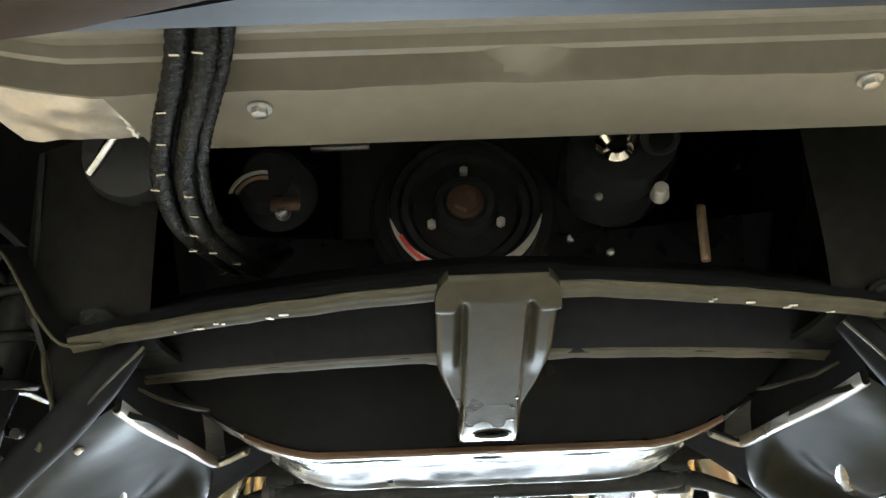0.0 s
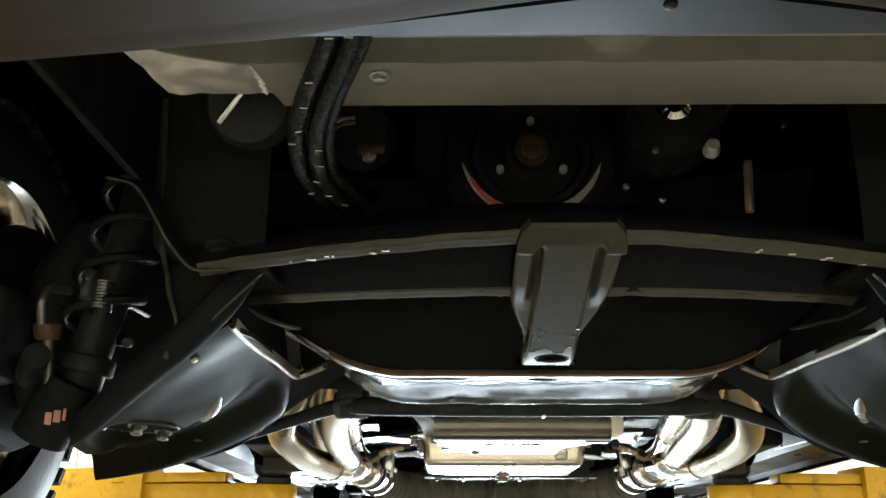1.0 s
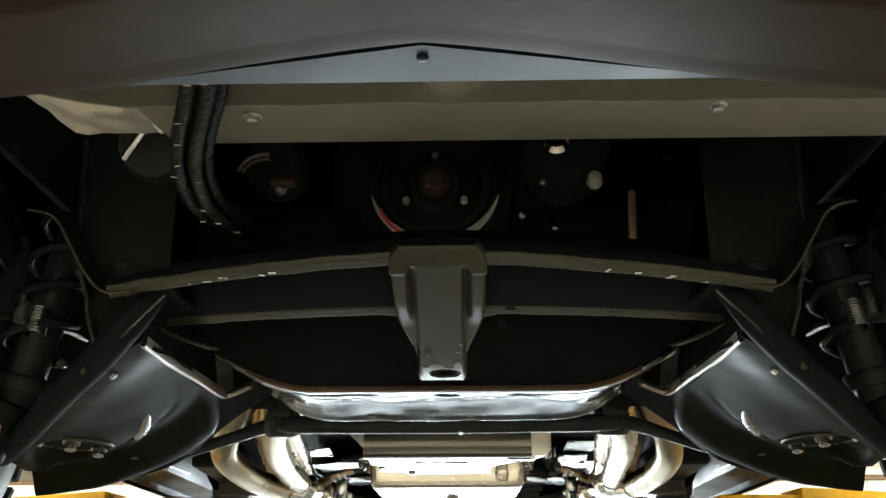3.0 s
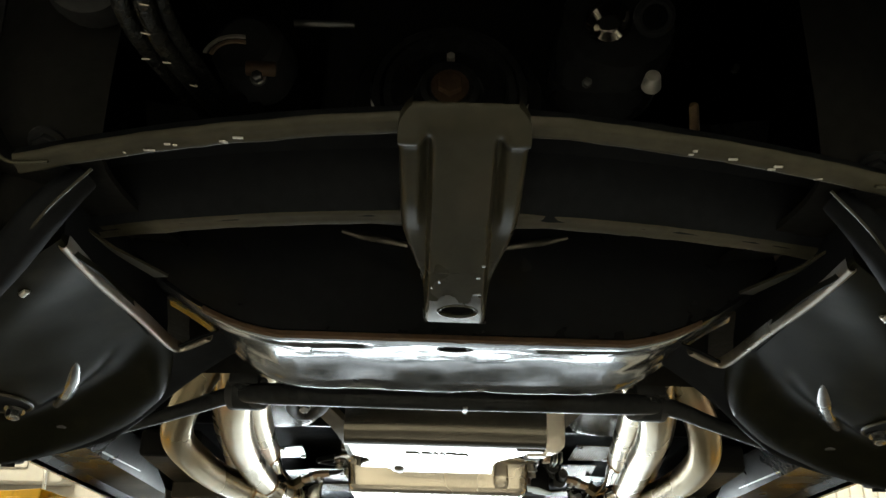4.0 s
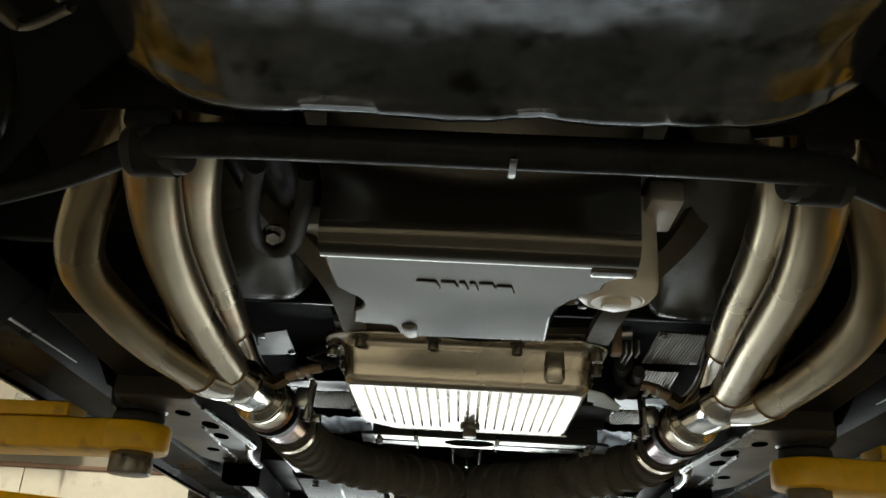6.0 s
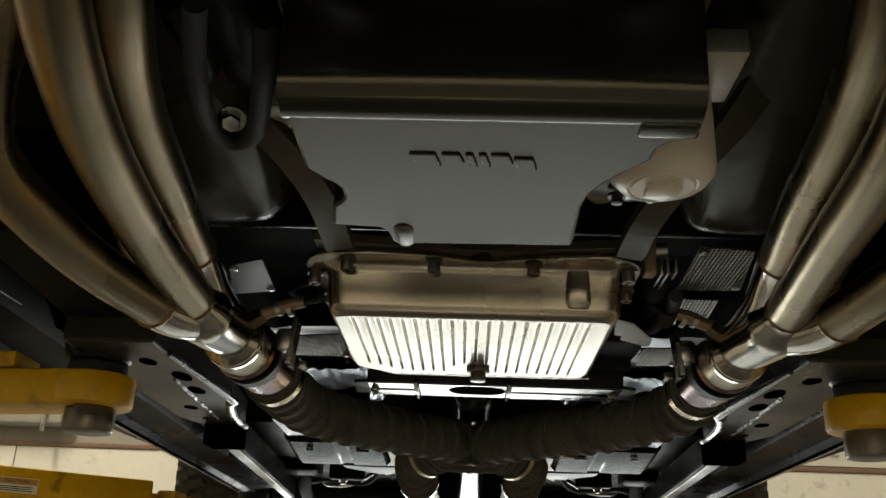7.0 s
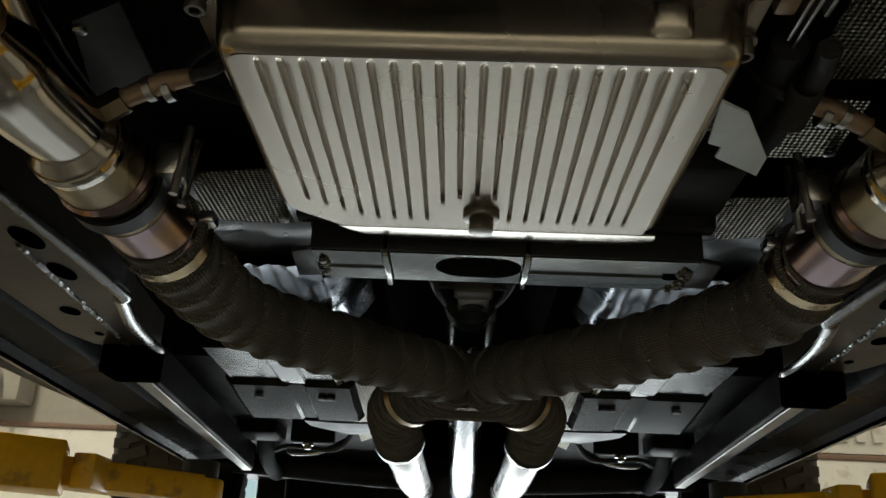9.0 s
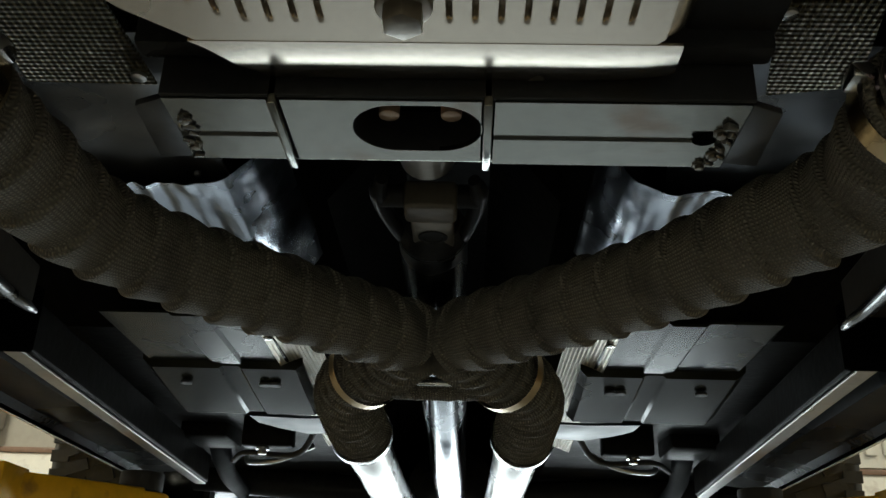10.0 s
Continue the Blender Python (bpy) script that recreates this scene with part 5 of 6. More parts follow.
# ---- transmission crossmember ----
tcm = thing("transmission_crossmember", (0.03, 2.19, 1.742), "grey steel transmission crossmember with an oval opening", "crossmember")
N = 48
oval = []
for k in range(N):
    a = 2 * math.pi * k / N
    cx = 0.018 if math.cos(a) >= 0 else -0.010
    oval.append((cx + 0.031 * math.cos(a), 2.181 + 0.030 * math.sin(a)))
def square(x0, x1, y0, y1):
    pts = []
    for k in range(N):
        a = 2 * math.pi * k / N
        c, s_ = math.cos(a), math.sin(a)
        m = max(abs(c), abs(s_))
        pts.append(((x0 + x1) / 2 + c / m * (x1 - x0) / 2, (y0 + y1) / 2 + s_ / m * (y1 - y0) / 2))
    return pts
part("middle_plate", disc_with_hole(square(-0.086, 0.048, 2.146, 2.226), oval, 1.742, 1.746), XMEMBER, tcm)
part("left_plate", sheet([[(x, y, 1.742 + (0.002 if abs(y - 2.186) < 0.006 else 0)) for y in (2.146, 2.178, 2.181, 2.191, 2.194, 2.226)] for x in (-0.165, -0.13, -0.095)], (0, 0, 0.004)), XMEMBER, tcm, "", 8)
part("right_plate", sheet([[(x, y, 1.742 + (0.002 if abs(y - 2.186) < 0.006 else 0)) for y in (2.146, 2.178, 2.181, 2.191, 2.194, 2.229)] for x in (0.057, 0.14, 0.224)], (0, 0, 0.004)), XMEMBER, tcm, "", 8)
for x in (-0.0905, 0.0525):
    part("rib", box(x - 0.003, x + 0.003, 2.142, 2.232, 1.737, 1.76, 0.001), XMEMBER, tcm)
for y in (2.144, 2.228):
    part("web", box(-0.166, 0.226, y - 0.002, y + 0.002, 1.7435, 1.80, 0.001), BLACK_SATIN if y < 2.2 else XMEMBER, tcm)
part("opening_sleeve", sheet([[(x, y, 1.7425) for x, y in oval + oval[:1]], [(x, y, 1.775) for x, y in oval + oval[:1]]], (0.0005, 0, 0)), BLACK_SATIN, tcm)
for x, y in ((-0.158, 2.205), (-0.156, 2.17), (0.214, 2.21), (0.208, 2.225), (0.212, 2.18)):
    part("bolt", hexbolt((x, y, 1.7415), (0, 0, -1), 0.0034, 0.004), CONNECTOR, tcm)
for x in (-0.017, 0.027):
    part("mount_stud", rod((x, 2.187, 1.756), (x, 2.187, 1.80), 0.0075, 16, None, 0.001), BRONZE, tcm, "bronze coloured stud")
bead = random.Random(5)
for x0, y0 in ((0.2155, 2.170), (-0.158, 2.168)):
    for k in range(6):
        c = Vector((x0 + bead.uniform(-0.004, 0.004), y0 + 0.010 * k, 1.7412))
        part("weld_spot", rod(c - Vector((bead.uniform(0.002, 0.005), 0.002, 0.001)), c + Vector((bead.uniform(0.002, 0.005), 0.003, 0)), bead.uniform(0.0018, 0.0036), 9, bead.uniform(0.001, 0.003), 0.0004), EDGE, tcm, "ragged weld spot")
# black disc on the plate paints the dark inside of the hole
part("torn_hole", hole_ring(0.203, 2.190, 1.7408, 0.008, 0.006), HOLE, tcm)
part("black_box", box(0.176, 0.238, 2.02, 2.135, 1.782, 1.84, 0.006), BLACK_SATIN, tcm, "black painted mount bracket")
part("upper_beam", box(-0.18, 0.235, 2.12, 2.14, 1.768, 1.81, 0.004), BLACK, tcm)
for s, x0 in ((-1, -0.166), (1, 0.226)):
    part("end_tab", slab([(x0, 2.15), (x0 + 0.022 * s, 2.16), (x0 + 0.026 * s, 2.232), (x0, 2.228)][::s], 1.7445, 1.75, 0.001), END_DARK, tcm, "rough dark end tab")

# ---- heat shields, foil ----
def crinkle(s, quad, x0, x1, seed, mat):
    f = thing("heat_foil", ((x0 + x1) / 2, 2.6, 1.87), "crinkled bluish silver heat foil on the tunnel side", "heat foil", "heat foils")
    zf = lambda x: 1.833 + 14.0 * max(0.0, 0.235 - abs(x)) ** 2
    rows = [[(x, y, zf(x) + 0.0055 * noise.noise((x * 62, y * 8, seed)) + 0.009 * noise.noise((x * 18, y * 11, seed + 2)) + 0.0012 * noise.noise((x * 90, y * 40, seed + 4))) for y in np.linspace(2.45, 2.78, 40)] for x in np.linspace(x0, x1, 60)]
    part("foil", sheet(rows, (0, 0, 0.001)), FOIL, f, "", 60)
    p, q, r, v = (Vector((*c, 1.852)) for c in quad)
    rows = [[c + Vector((0, 0, 0.006 * noise.noise((c.x * 18, c.y * 18, seed)) + 0.012 * max(0.0, u - 0.85))) for c in (p.lerp(q, w).lerp(r.lerp(v, w), u) for w in np.linspace(0, 1, 16))] for u in np.linspace(0, 1, 24)]
    flat = part("flat_sheet", sheet(rows, (0, 0, 0.002)), mat, f, "dull blue grey flat sheet", 60)
    for j in range(3):
        c = p.lerp(r, 0.2 + 0.3 * j).lerp(q.lerp(v, 0.2 + 0.3 * j), 0.8)
        part("rivet", rod(c - Vector((0, 0, 0.005)), c, 0.0035, 10, None, 0.001), ZINC, flat)
crinkle(-1, ((-0.40, 2.24), (-0.20, 2.22), (-0.36, 2.53), (-0.215, 2.51)), -0.40, -0.165, 1.0, END_DARK)
crinkle(1, ((0.20, 2.22), (0.42, 2.24), (0.255, 2.54), (0.42, 2.52)), 0.175, 0.40, 7.0, END_PLATE)
def shield(name, pts, label="dimpled gold-grey aluminium heat shield", mat=DIMPLE):
    o = thing(name, pts[0][0], label, "heat shield", "heat shields")
    pl = part("plate", sheet(pts, (0, 0, 0.002)), mat, o)
    for p in (pts[0][0], pts[-1][-1]):
        c = Vector(p).lerp(sum((Vector(v) for row in pts for v in row), Vector()) / (len(pts) * len(pts[0])), 0.2)
        part("clip", rod(c - Vector((0, 0, 0.003)), c + Vector((0, 0, 0.002)), 0.006, 14, None, 0.001), ZINC, pl)
shield("heat_shield", [[(-0.335, 1.917, 1.845), (-0.286, 1.890, 1.845)], [(-0.363, 2.040, 1.845), (-0.294, 2.022, 1.845)]], "dull dark grey heat shield plate", END_DARK)
shield("heat_shield", [[(0.268, 1.815, 1.848), (0.337, 1.825, 1.848)], [(0.272, 1.970, 1.845), (0.358, 1.965, 1.845)]])
shield("heat_shield", [[(0.262, 1.985, 1.838), (0.335, 1.99, 1.838)], [(0.268, 2.085, 1.83), (0.338, 2.08, 1.83)]])
shield("heat_shield", [[(-0.285, 2.10, 1.80), (-0.205, 2.085, 1.80)], [(-0.300, 2.215, 1.80), (-0.20, 2.218, 1.80)]])
shield("heat_shield", [[(0.238, 2.115, 1.80), (0.305, 2.11, 1.80)], [(0.262, 2.222, 1.80), (0.325, 2.21, 1.80)]])
for s in (-1, 1):
    shield("heat_shield", [[(s * 0.235, 2.70, 1.775), (s * 0.175, 2.70, 1.80)], [(s * 0.24, 3.2, 1.765), (s * 0.18, 3.2, 1.79)], [(s * 0.25, 3.5, 1.762), (s * 0.19, 3.5, 1.785)]], "pale dimpled aluminium strip beside the tunnel", DIMPLE_PALE)

# ---- toe boards beside the engine ----
def toe(s):
    t = thing("toe_board", (0.34 * s, 1.6, 1.87), "glossy black rounded toe board beside the bell housing", "toe board", "toe boards")
    prof = lambda y, z, w: [(s * (0.205 - w), y, z + 0.2), (s * (0.215 - w), y, z + 0.08), (s * (0.245 - w), y, z + 0.015), (s * 0.29, y, z), (s * 0.36, y, z), (s * 0.42, y, z + 0.02), (s * 0.47, y, z + 0.09)]
    part("pressing", sheet([prof(1.22, 1.99, 0), prof(1.4, 1.93, 0), prof(1.6, 1.885, 0.01), prof(1.76, 1.87, 0), prof(1.83, 1.873, -0.01), prof(1.86, 1.91, -0.02), prof(1.87, 2.0, -0.03)], (0, 0, 0.005), 4), TOE, t, "", 70)
both(toe)

# ---- headers ----
def header(s, tubes, cone, outlet):
    h = thing("exhaust_header", (0.35 * s, 1.6, 1.75), "long tube stainless exhaust header with golden heat tint", "exhaust header", "exhaust headers")
    q = lambda pts: [(s * a, b, c) for a, b, c in pts]
    for pts in tubes:
        part("primary", tube(q(pts), 0.0255, 28), STAINLESS, h)
        e, d = Vector(pts[-1]), (Vector(pts[-1]) - Vector(pts[-2])).normalized()
        part("weld", tube(q([e - d * 0.0065, e - d * 0.003, e + d * 0.0005]), [0.0253, 0.0276, 0.0258], 32, 3, True, lambda s_, a: 0.0005 * math.sin(a * 19)), WELD, h, "brown weld ring")
    # collector: four widening branches run into one round outlet
    (x0, y0, z0), (x1, y1, z1) = cone, outlet
    hub_, axis = Vector(cone), (Vector(outlet) - Vector(cone)).normalized()
    branches = []
    # the lower inner tube runs straight into the outlet, the others lean in behind it
    for pts, aim, swell, end in zip(tubes, ((0.004, 0.010), (0, 0.002), (-0.002, 0.012), (0.004, 0.014)), (0.0275, 0.0375, 0.029, 0.029), (0.026, 0.0315, 0.028, 0.028)):
        e, d = Vector(pts[-1]), (Vector(pts[-1]) - Vector(pts[-2])).normalized()
        to = hub_ + Vector((aim[0], 0, aim[1]))
        gap = (to - e).length
        run, radii = [], []
        for t in np.linspace(0, 1, 15):
            a, b = e + d * gap * t - d * 0.004, to - axis * gap * (1 - t)
            run.append(a.lerp(b, t * t * (3 - 2 * t)))
            up = min(1.0, t / 0.32)
            radii.append(0.0262 + (swell - 0.0262) * up * up * (3 - 2 * up) + (end - swell) * max(0.0, (t - 0.32) / 0.68))
        branches.append(tube(q(run + [to + axis * 0.02]), radii + [end], 40, 2))
    cone_ = part("collector", branches[1], POLISHED, h, "polished collector cone", 60)
    for k in (0, 2, 3):
        part("branch", branches[k], POLISHED, cone_, "", 60)
    part("collar", tube(q([hub_ - axis * 0.014, hub_ - axis * 0.004, hub_ + axis * 0.004, hub_ + axis * 0.012]), [0.031, 0.0385, 0.0408, 0.0397], 40, 5), POLISHED, h)
    at = lambda t: (x0 + (x1 - x0) * t, y0 + (y1 - y0) * t, z0 + (z1 - z0) * t)
    part("outlet", tube(q([at(-0.02), at(0.5), at(1.22)]), 0.0395, 40), STAINLESS, h)
    part("slip_ring", tube(q([at(0.28), at(0.315), at(0.35)]), [0.0405, 0.043, 0.0405], 40, 3), HEAT_BLUE, h, "dark brown slip joint ring")
    part("tinted_band", tube(q([at(0.60), at(1.0)]), 0.0402, 40, 1), HEAT_BLUE, h, "purple heat tinted band")
    bx, by, bz = at(0.0)
    o2 = thing("oxygen_sensor", (s * (bx - 0.04), by - 0.01, bz + 0.02), "zinc plated oxygen sensor with cable", "oxygen sensor", "oxygen sensors")
    part("bung", rod(*q([(bx - 0.024, by - 0.012, bz + 0.02), (bx - 0.042, by - 0.016, bz + 0.03)]), 0.012, 6, None, 0.001), STAINLESS, o2)
    part("sensor", tube(q([(bx - 0.04, by - 0.016, bz + 0.029), (bx - 0.072, by - 0.024, bz + 0.04), (bx - 0.098, by - 0.03, bz + 0.044)]), [0.008, 0.009, 0.007], 16), BRONZE, o2, "brown sensor body")
    for u in (0.06, 0.075):
        part("ferrule", tube(q([(bx - u, by - 0.0205, bz + 0.0357), (bx - u - 0.006, by - 0.022, bz + 0.0375)]), 0.0105, 16, 1), ZINC, o2)
    part("cable", tube(q([(bx - 0.098, by - 0.03, bz + 0.044), (bx - 0.12, by - 0.036, bz + 0.05), (bx - 0.135, by - 0.02, bz + 0.09)]), 0.005, 12), RUBBER, o2)
    cx, cy, cz = at(0.45)
    v = thing("pipe_clamp", (s * (cx - 0.04), cy, cz), "zinc plated saddle clamp with two bolts", "clamp", "pipe clamps")
    part("saddle", turned([(-0.01, 0.0405), (-0.01, 0.0445), (0.01, 0.0445), (0.01, 0.0405)], (s * cx, cy, cz), (0, 1, 0), 40), BLACK_SATIN, v)
    part("block", box(*sorted((s * (cx - 0.062), s * (cx - 0.036))), cy - 0.016, cy + 0.016, cz + 0.004, cz + 0.037, 0.006), ZINC, v)
    for yy in (-0.012, 0.014):
        part("bolt", rod((s * (cx - 0.056), cy + yy, cz - 0.013), (s * (cx - 0.062), cy + yy, cz + 0.052), 0.004, 12), ZINC, v)
    w = thing("band_clamp", (s * x1, y1, z1 - 0.045), "yellowish worm-drive band clamp", "clamp", "band clamps")
    part("band", tube(q([at(1.06), at(1.16)]), 0.0462, 48, 1, False, lambda s_, a: 0.0004 * (1 if math.sin(a * 70) > 0 else 0)), GOLD_BAND, w)
    part("screw_housing", box(*sorted((s * (x1 - 0.055), s * (x1 - 0.040))), y1 - 0.008, y1 + 0.014, z1 + 0.006, z1 + 0.018, 0.003), ZINC, w)


A0 = [(0.20, 1.20, 1.98), (0.27, 1.26, 1.93), (0.345, 1.34, 1.862), (0.392, 1.405, 1.813), (0.414, 1.468, 1.778)]
B0 = [(0.19, 1.02, 2.03), (0.22, 1.09, 1.985), (0.25, 1.17, 1.905), (0.275, 1.26, 1.825)]
D0 = [(0.22, 1.32, 2.0), (0.29, 1.37, 1.935), (0.345, 1.45, 1.878), (0.372, 1.58, 1.832)]
out_ = lambda pts, d: [(a + d, b, c) for a, b, c in pts]
header(-1, (out_(A0, 0.008) + [(0.412, 1.55, 1.757), (0.396, 1.65, 1.745), (0.368, 1.765, 1.738)], out_(B0, 0.014) + [(0.321, 1.42, 1.790), (0.338, 1.62, 1.772), (0.339, 1.800, 1.757)],
            [(0.19, 1.14, 2.02), (0.222, 1.20, 1.95), (0.258, 1.29, 1.858), (0.302, 1.45, 1.834), (0.322, 1.62, 1.821), (0.335, 1.765, 1.807)], D0 + [(0.384, 1.775, 1.793)]), (0.3265, 1.945, 1.752), (0.310, 2.112, 1.746))
header(1, (A0 + [(0.418, 1.55, 1.760), (0.412, 1.65, 1.750), (0.400, 1.765, 1.744)], out_(B0, 0.014) + [(0.322, 1.42, 1.790), (0.342, 1.62, 1.776), (0.361, 1.805, 1.765)],
           [(0.19, 1.14, 2.02), (0.226, 1.20, 1.95), (0.268, 1.29, 1.855), (0.303, 1.45, 1.833), (0.323, 1.62, 1.822), (0.342, 1.755, 1.811)], D0 + [(0.39, 1.785, 1.800)]), (0.350, 1.965, 1.758), (0.341, 2.142, 1.752))

# ---- wrapped crossover pipe ----
xp = thing("exhaust_crossover", (0, 2.6, 1.68), "exhaust crossover pipes bandaged in brown glass-fibre wrap", "exhaust pipe")
def helix(pitch, depth, hand):
    def f(s_, a):
        ph = (s_ / pitch + 0.25 * noise.noise((s_ * 9, 1.7 * hand, 0)) + hand * a / (2 * math.pi)) % 1.0
        return depth * (1 - ph) - depth * 1.1 * math.exp(-(ph / 0.07) ** 2) + 0.0009 * noise.noise((s_ * 60, math.cos(a) * 2, math.sin(a) * 2))
    return f
for s, cx, cy, cz in ((-1, 0.310, 2.112, 1.746), (1, 0.341, 2.142, 1.752)):
    part("wrapped_leg", tube([(s * (cx + 0.001), cy - 0.012, cz), (s * cx, cy + 0.04, cz - 0.003), (s * (cx - 0.008), cy + 0.115, 1.738), (s * 0.282, 2.33, 1.732), (s * 0.222, 2.42, 1.730), (s * 0.145, 2.505, 1.731), (s * 0.075, 2.58, 1.732), (s * 0.03, 2.635, 1.733)], 0.0395, 64, 46, True, helix(0.044, 0.0072, s), True), WRAP, xp, "", 75)
    part("wrapped_tail", tube([(s * 0.02, 2.63, 1.733), (s * 0.055, 2.70, 1.729), (s * 0.098, 2.765, 1.724), (s * 0.126, 2.85, 1.718), (s * 0.129, 2.95, 1.708), (s * 0.126, 3.06, 1.698)], 0.041, 64, 40, True, helix(0.028, 0.0075, s), True), WRAP, xp, "", 75)
    part("band", tube([(s * 0.084, 2.742, 1.7255), (s * 0.092, 2.756, 1.7245)], 0.0505, 40, 1, False), GOLD_BAND, xp, "yellowish band clamp")
    part("band", tube([(s * 0.1262, 3.03, 1.7), (s * 0.126, 3.045, 1.6985)], 0.0495, 40, 1, False), ZINC, xp, "zinc band clamp")
    part("tail_pipe", tube([(s * 0.126, 3.05, 1.6985), (s * 0.122, 3.2, 1.688), (s * 0.118, 3.5, 1.678), (s * 0.118, 3.9, 1.70)], 0.038, 40), TAIL, xp, "bare stainless pipe")
part("cross_bar", tube([(-0.075, 2.752, 1.705), (-0.03, 2.742, 1.700), (0.03, 2.742, 1.700), (0.075, 2.752, 1.705)], 0.014, 24, 10, True, helix(0.02, 0.002, 1), True), WRAP, xp)
part("cross_rod", rod((-0.055, 2.715, 1.70), (0.055, 2.715, 1.70), 0.0035, 10), ZINC, xp)

# ---- driveshaft ----
ds = thing("driveshaft", (0, 3.2, 1.75), "polished steel driveshaft with universal joint", "driveshaft")
part("shaft", tube([(0, 2.522, 1.820), (0, 2.9, 1.795), (0, 3.4, 1.752), (0, 3.95, 1.71)], 0.038, 40), SHAFT, ds)
part("weld_yoke", tube([(0, 2.498, 1.822), (0, 2.526, 1.820)], [0.030, 0.0388], 32, 4), BLACK_SATIN, ds)
for s in (-1, 1):
    part("yoke_arm", tube([(0.030 * s, 2.545, 1.815), (0.038 * s, 2.50, 1.812), (0.046 * s, 2.455, 1.812), (0.049 * s, 2.415, 1.813), (0.044 * s, 2.395, 1.815)], [0.006, 0.0075, 0.0085, 0.0095, 0.006], 18), BLACK, ds)
part("cross", rod((-0.05, 2.43, 1.815), (0.05, 2.43, 1.815), 0.012, 20, None, 0.002), BLACK_SATIN, ds)
part("neck_block", box(-0.024, 0.028, 2.408, 2.446, 1.792, 1.822, 0.005, 3), BELL, ds, "dull brownish yoke block")
cap = part("bearing_cap", box(-0.019, 0.024, 2.449, 2.516, 1.795, 1.812, 0.003, 2), CONNECTOR, ds, "light steel bearing cap")
part("cap_recess", turned([(0, 0.0), (0, 0.010), (-0.0012, 0.0115), (-0.0012, 0.0145), (0, 0.0155)], (0.0025, 2.484, 1.7945), (0, 0, 1), 28), BLACK_SATIN, cap)
part("slip_yoke", tube([(0, 2.24, 1.84), (0, 2.30, 1.837), (0, 2.38, 1.831)], [0.03, 0.033, 0.026], 28), CONNECTOR, ds)

# ---- floor panels ----
def under_panel(s):
    p = thing("floor_panel", (0.34 * s, 2.9, 1.77), "black pressed floor panel with ribs and plugged holes", "floor panel", "floor panels")
    X = lambda a: s * a
    rows = []
    for y, z in ((2.70, 1.779), (2.8, 1.777), (2.88, 1.775), (2.905, 1.775), (2.913, 1.782)):
        rows.append([(X(a), y, z + b) for a, b in ((0.215, 0.01), (0.225, 0), (0.29, 0), (0.295, -0.004), (0.335, -0.004), (0.34, 0), (0.43, 0), (0.445, 0.012))])
    part("front_sheet", sheet(rows, (0, 0, 0.004)), PANEL, p, "", 30)
    rows = []
    for y, z in ((2.908, 1.776), (2.914, 1.766), (3.0, 1.754), (3.11, 1.742), (3.125, 1.75)):
        rows.append([(X(a), y, z + b) for a, b in ((0.205, 0.01), (0.215, 0), (0.295, 0), (0.30, 0.004), (0.325, 0.004), (0.33, 0), (0.43, 0), (0.445, 0.012))])
    rear = part("rear_sheet", sheet(rows, (0, 0, 0.004)), PANEL, p, "", 30)
    for a, y in ((0.27, 2.965), (0.255, 2.965), (0.39, 2.96)):
        part("plug", rod((X(a), y, 1.7535), (X(a), y, 1.7575), 0.009, 18), RUBBER, rear)
    part("tank_flange", sheet([[(X(0.195), 3.128, 1.741), (X(0.25), 3.128, 1.740), (X(0.33), 3.13, 1.743)], [(X(0.195), 3.18, 1.738), (X(0.25), 3.18, 1.7375), (X(0.325), 3.18, 1.742)], [(X(0.195), 3.25, 1.741), (X(0.25), 3.255, 1.739), (X(0.30), 3.24, 1.745)]], (0, 0, 0.004)), TANK, p, "bluish bare metal flange")
both(under_panel)

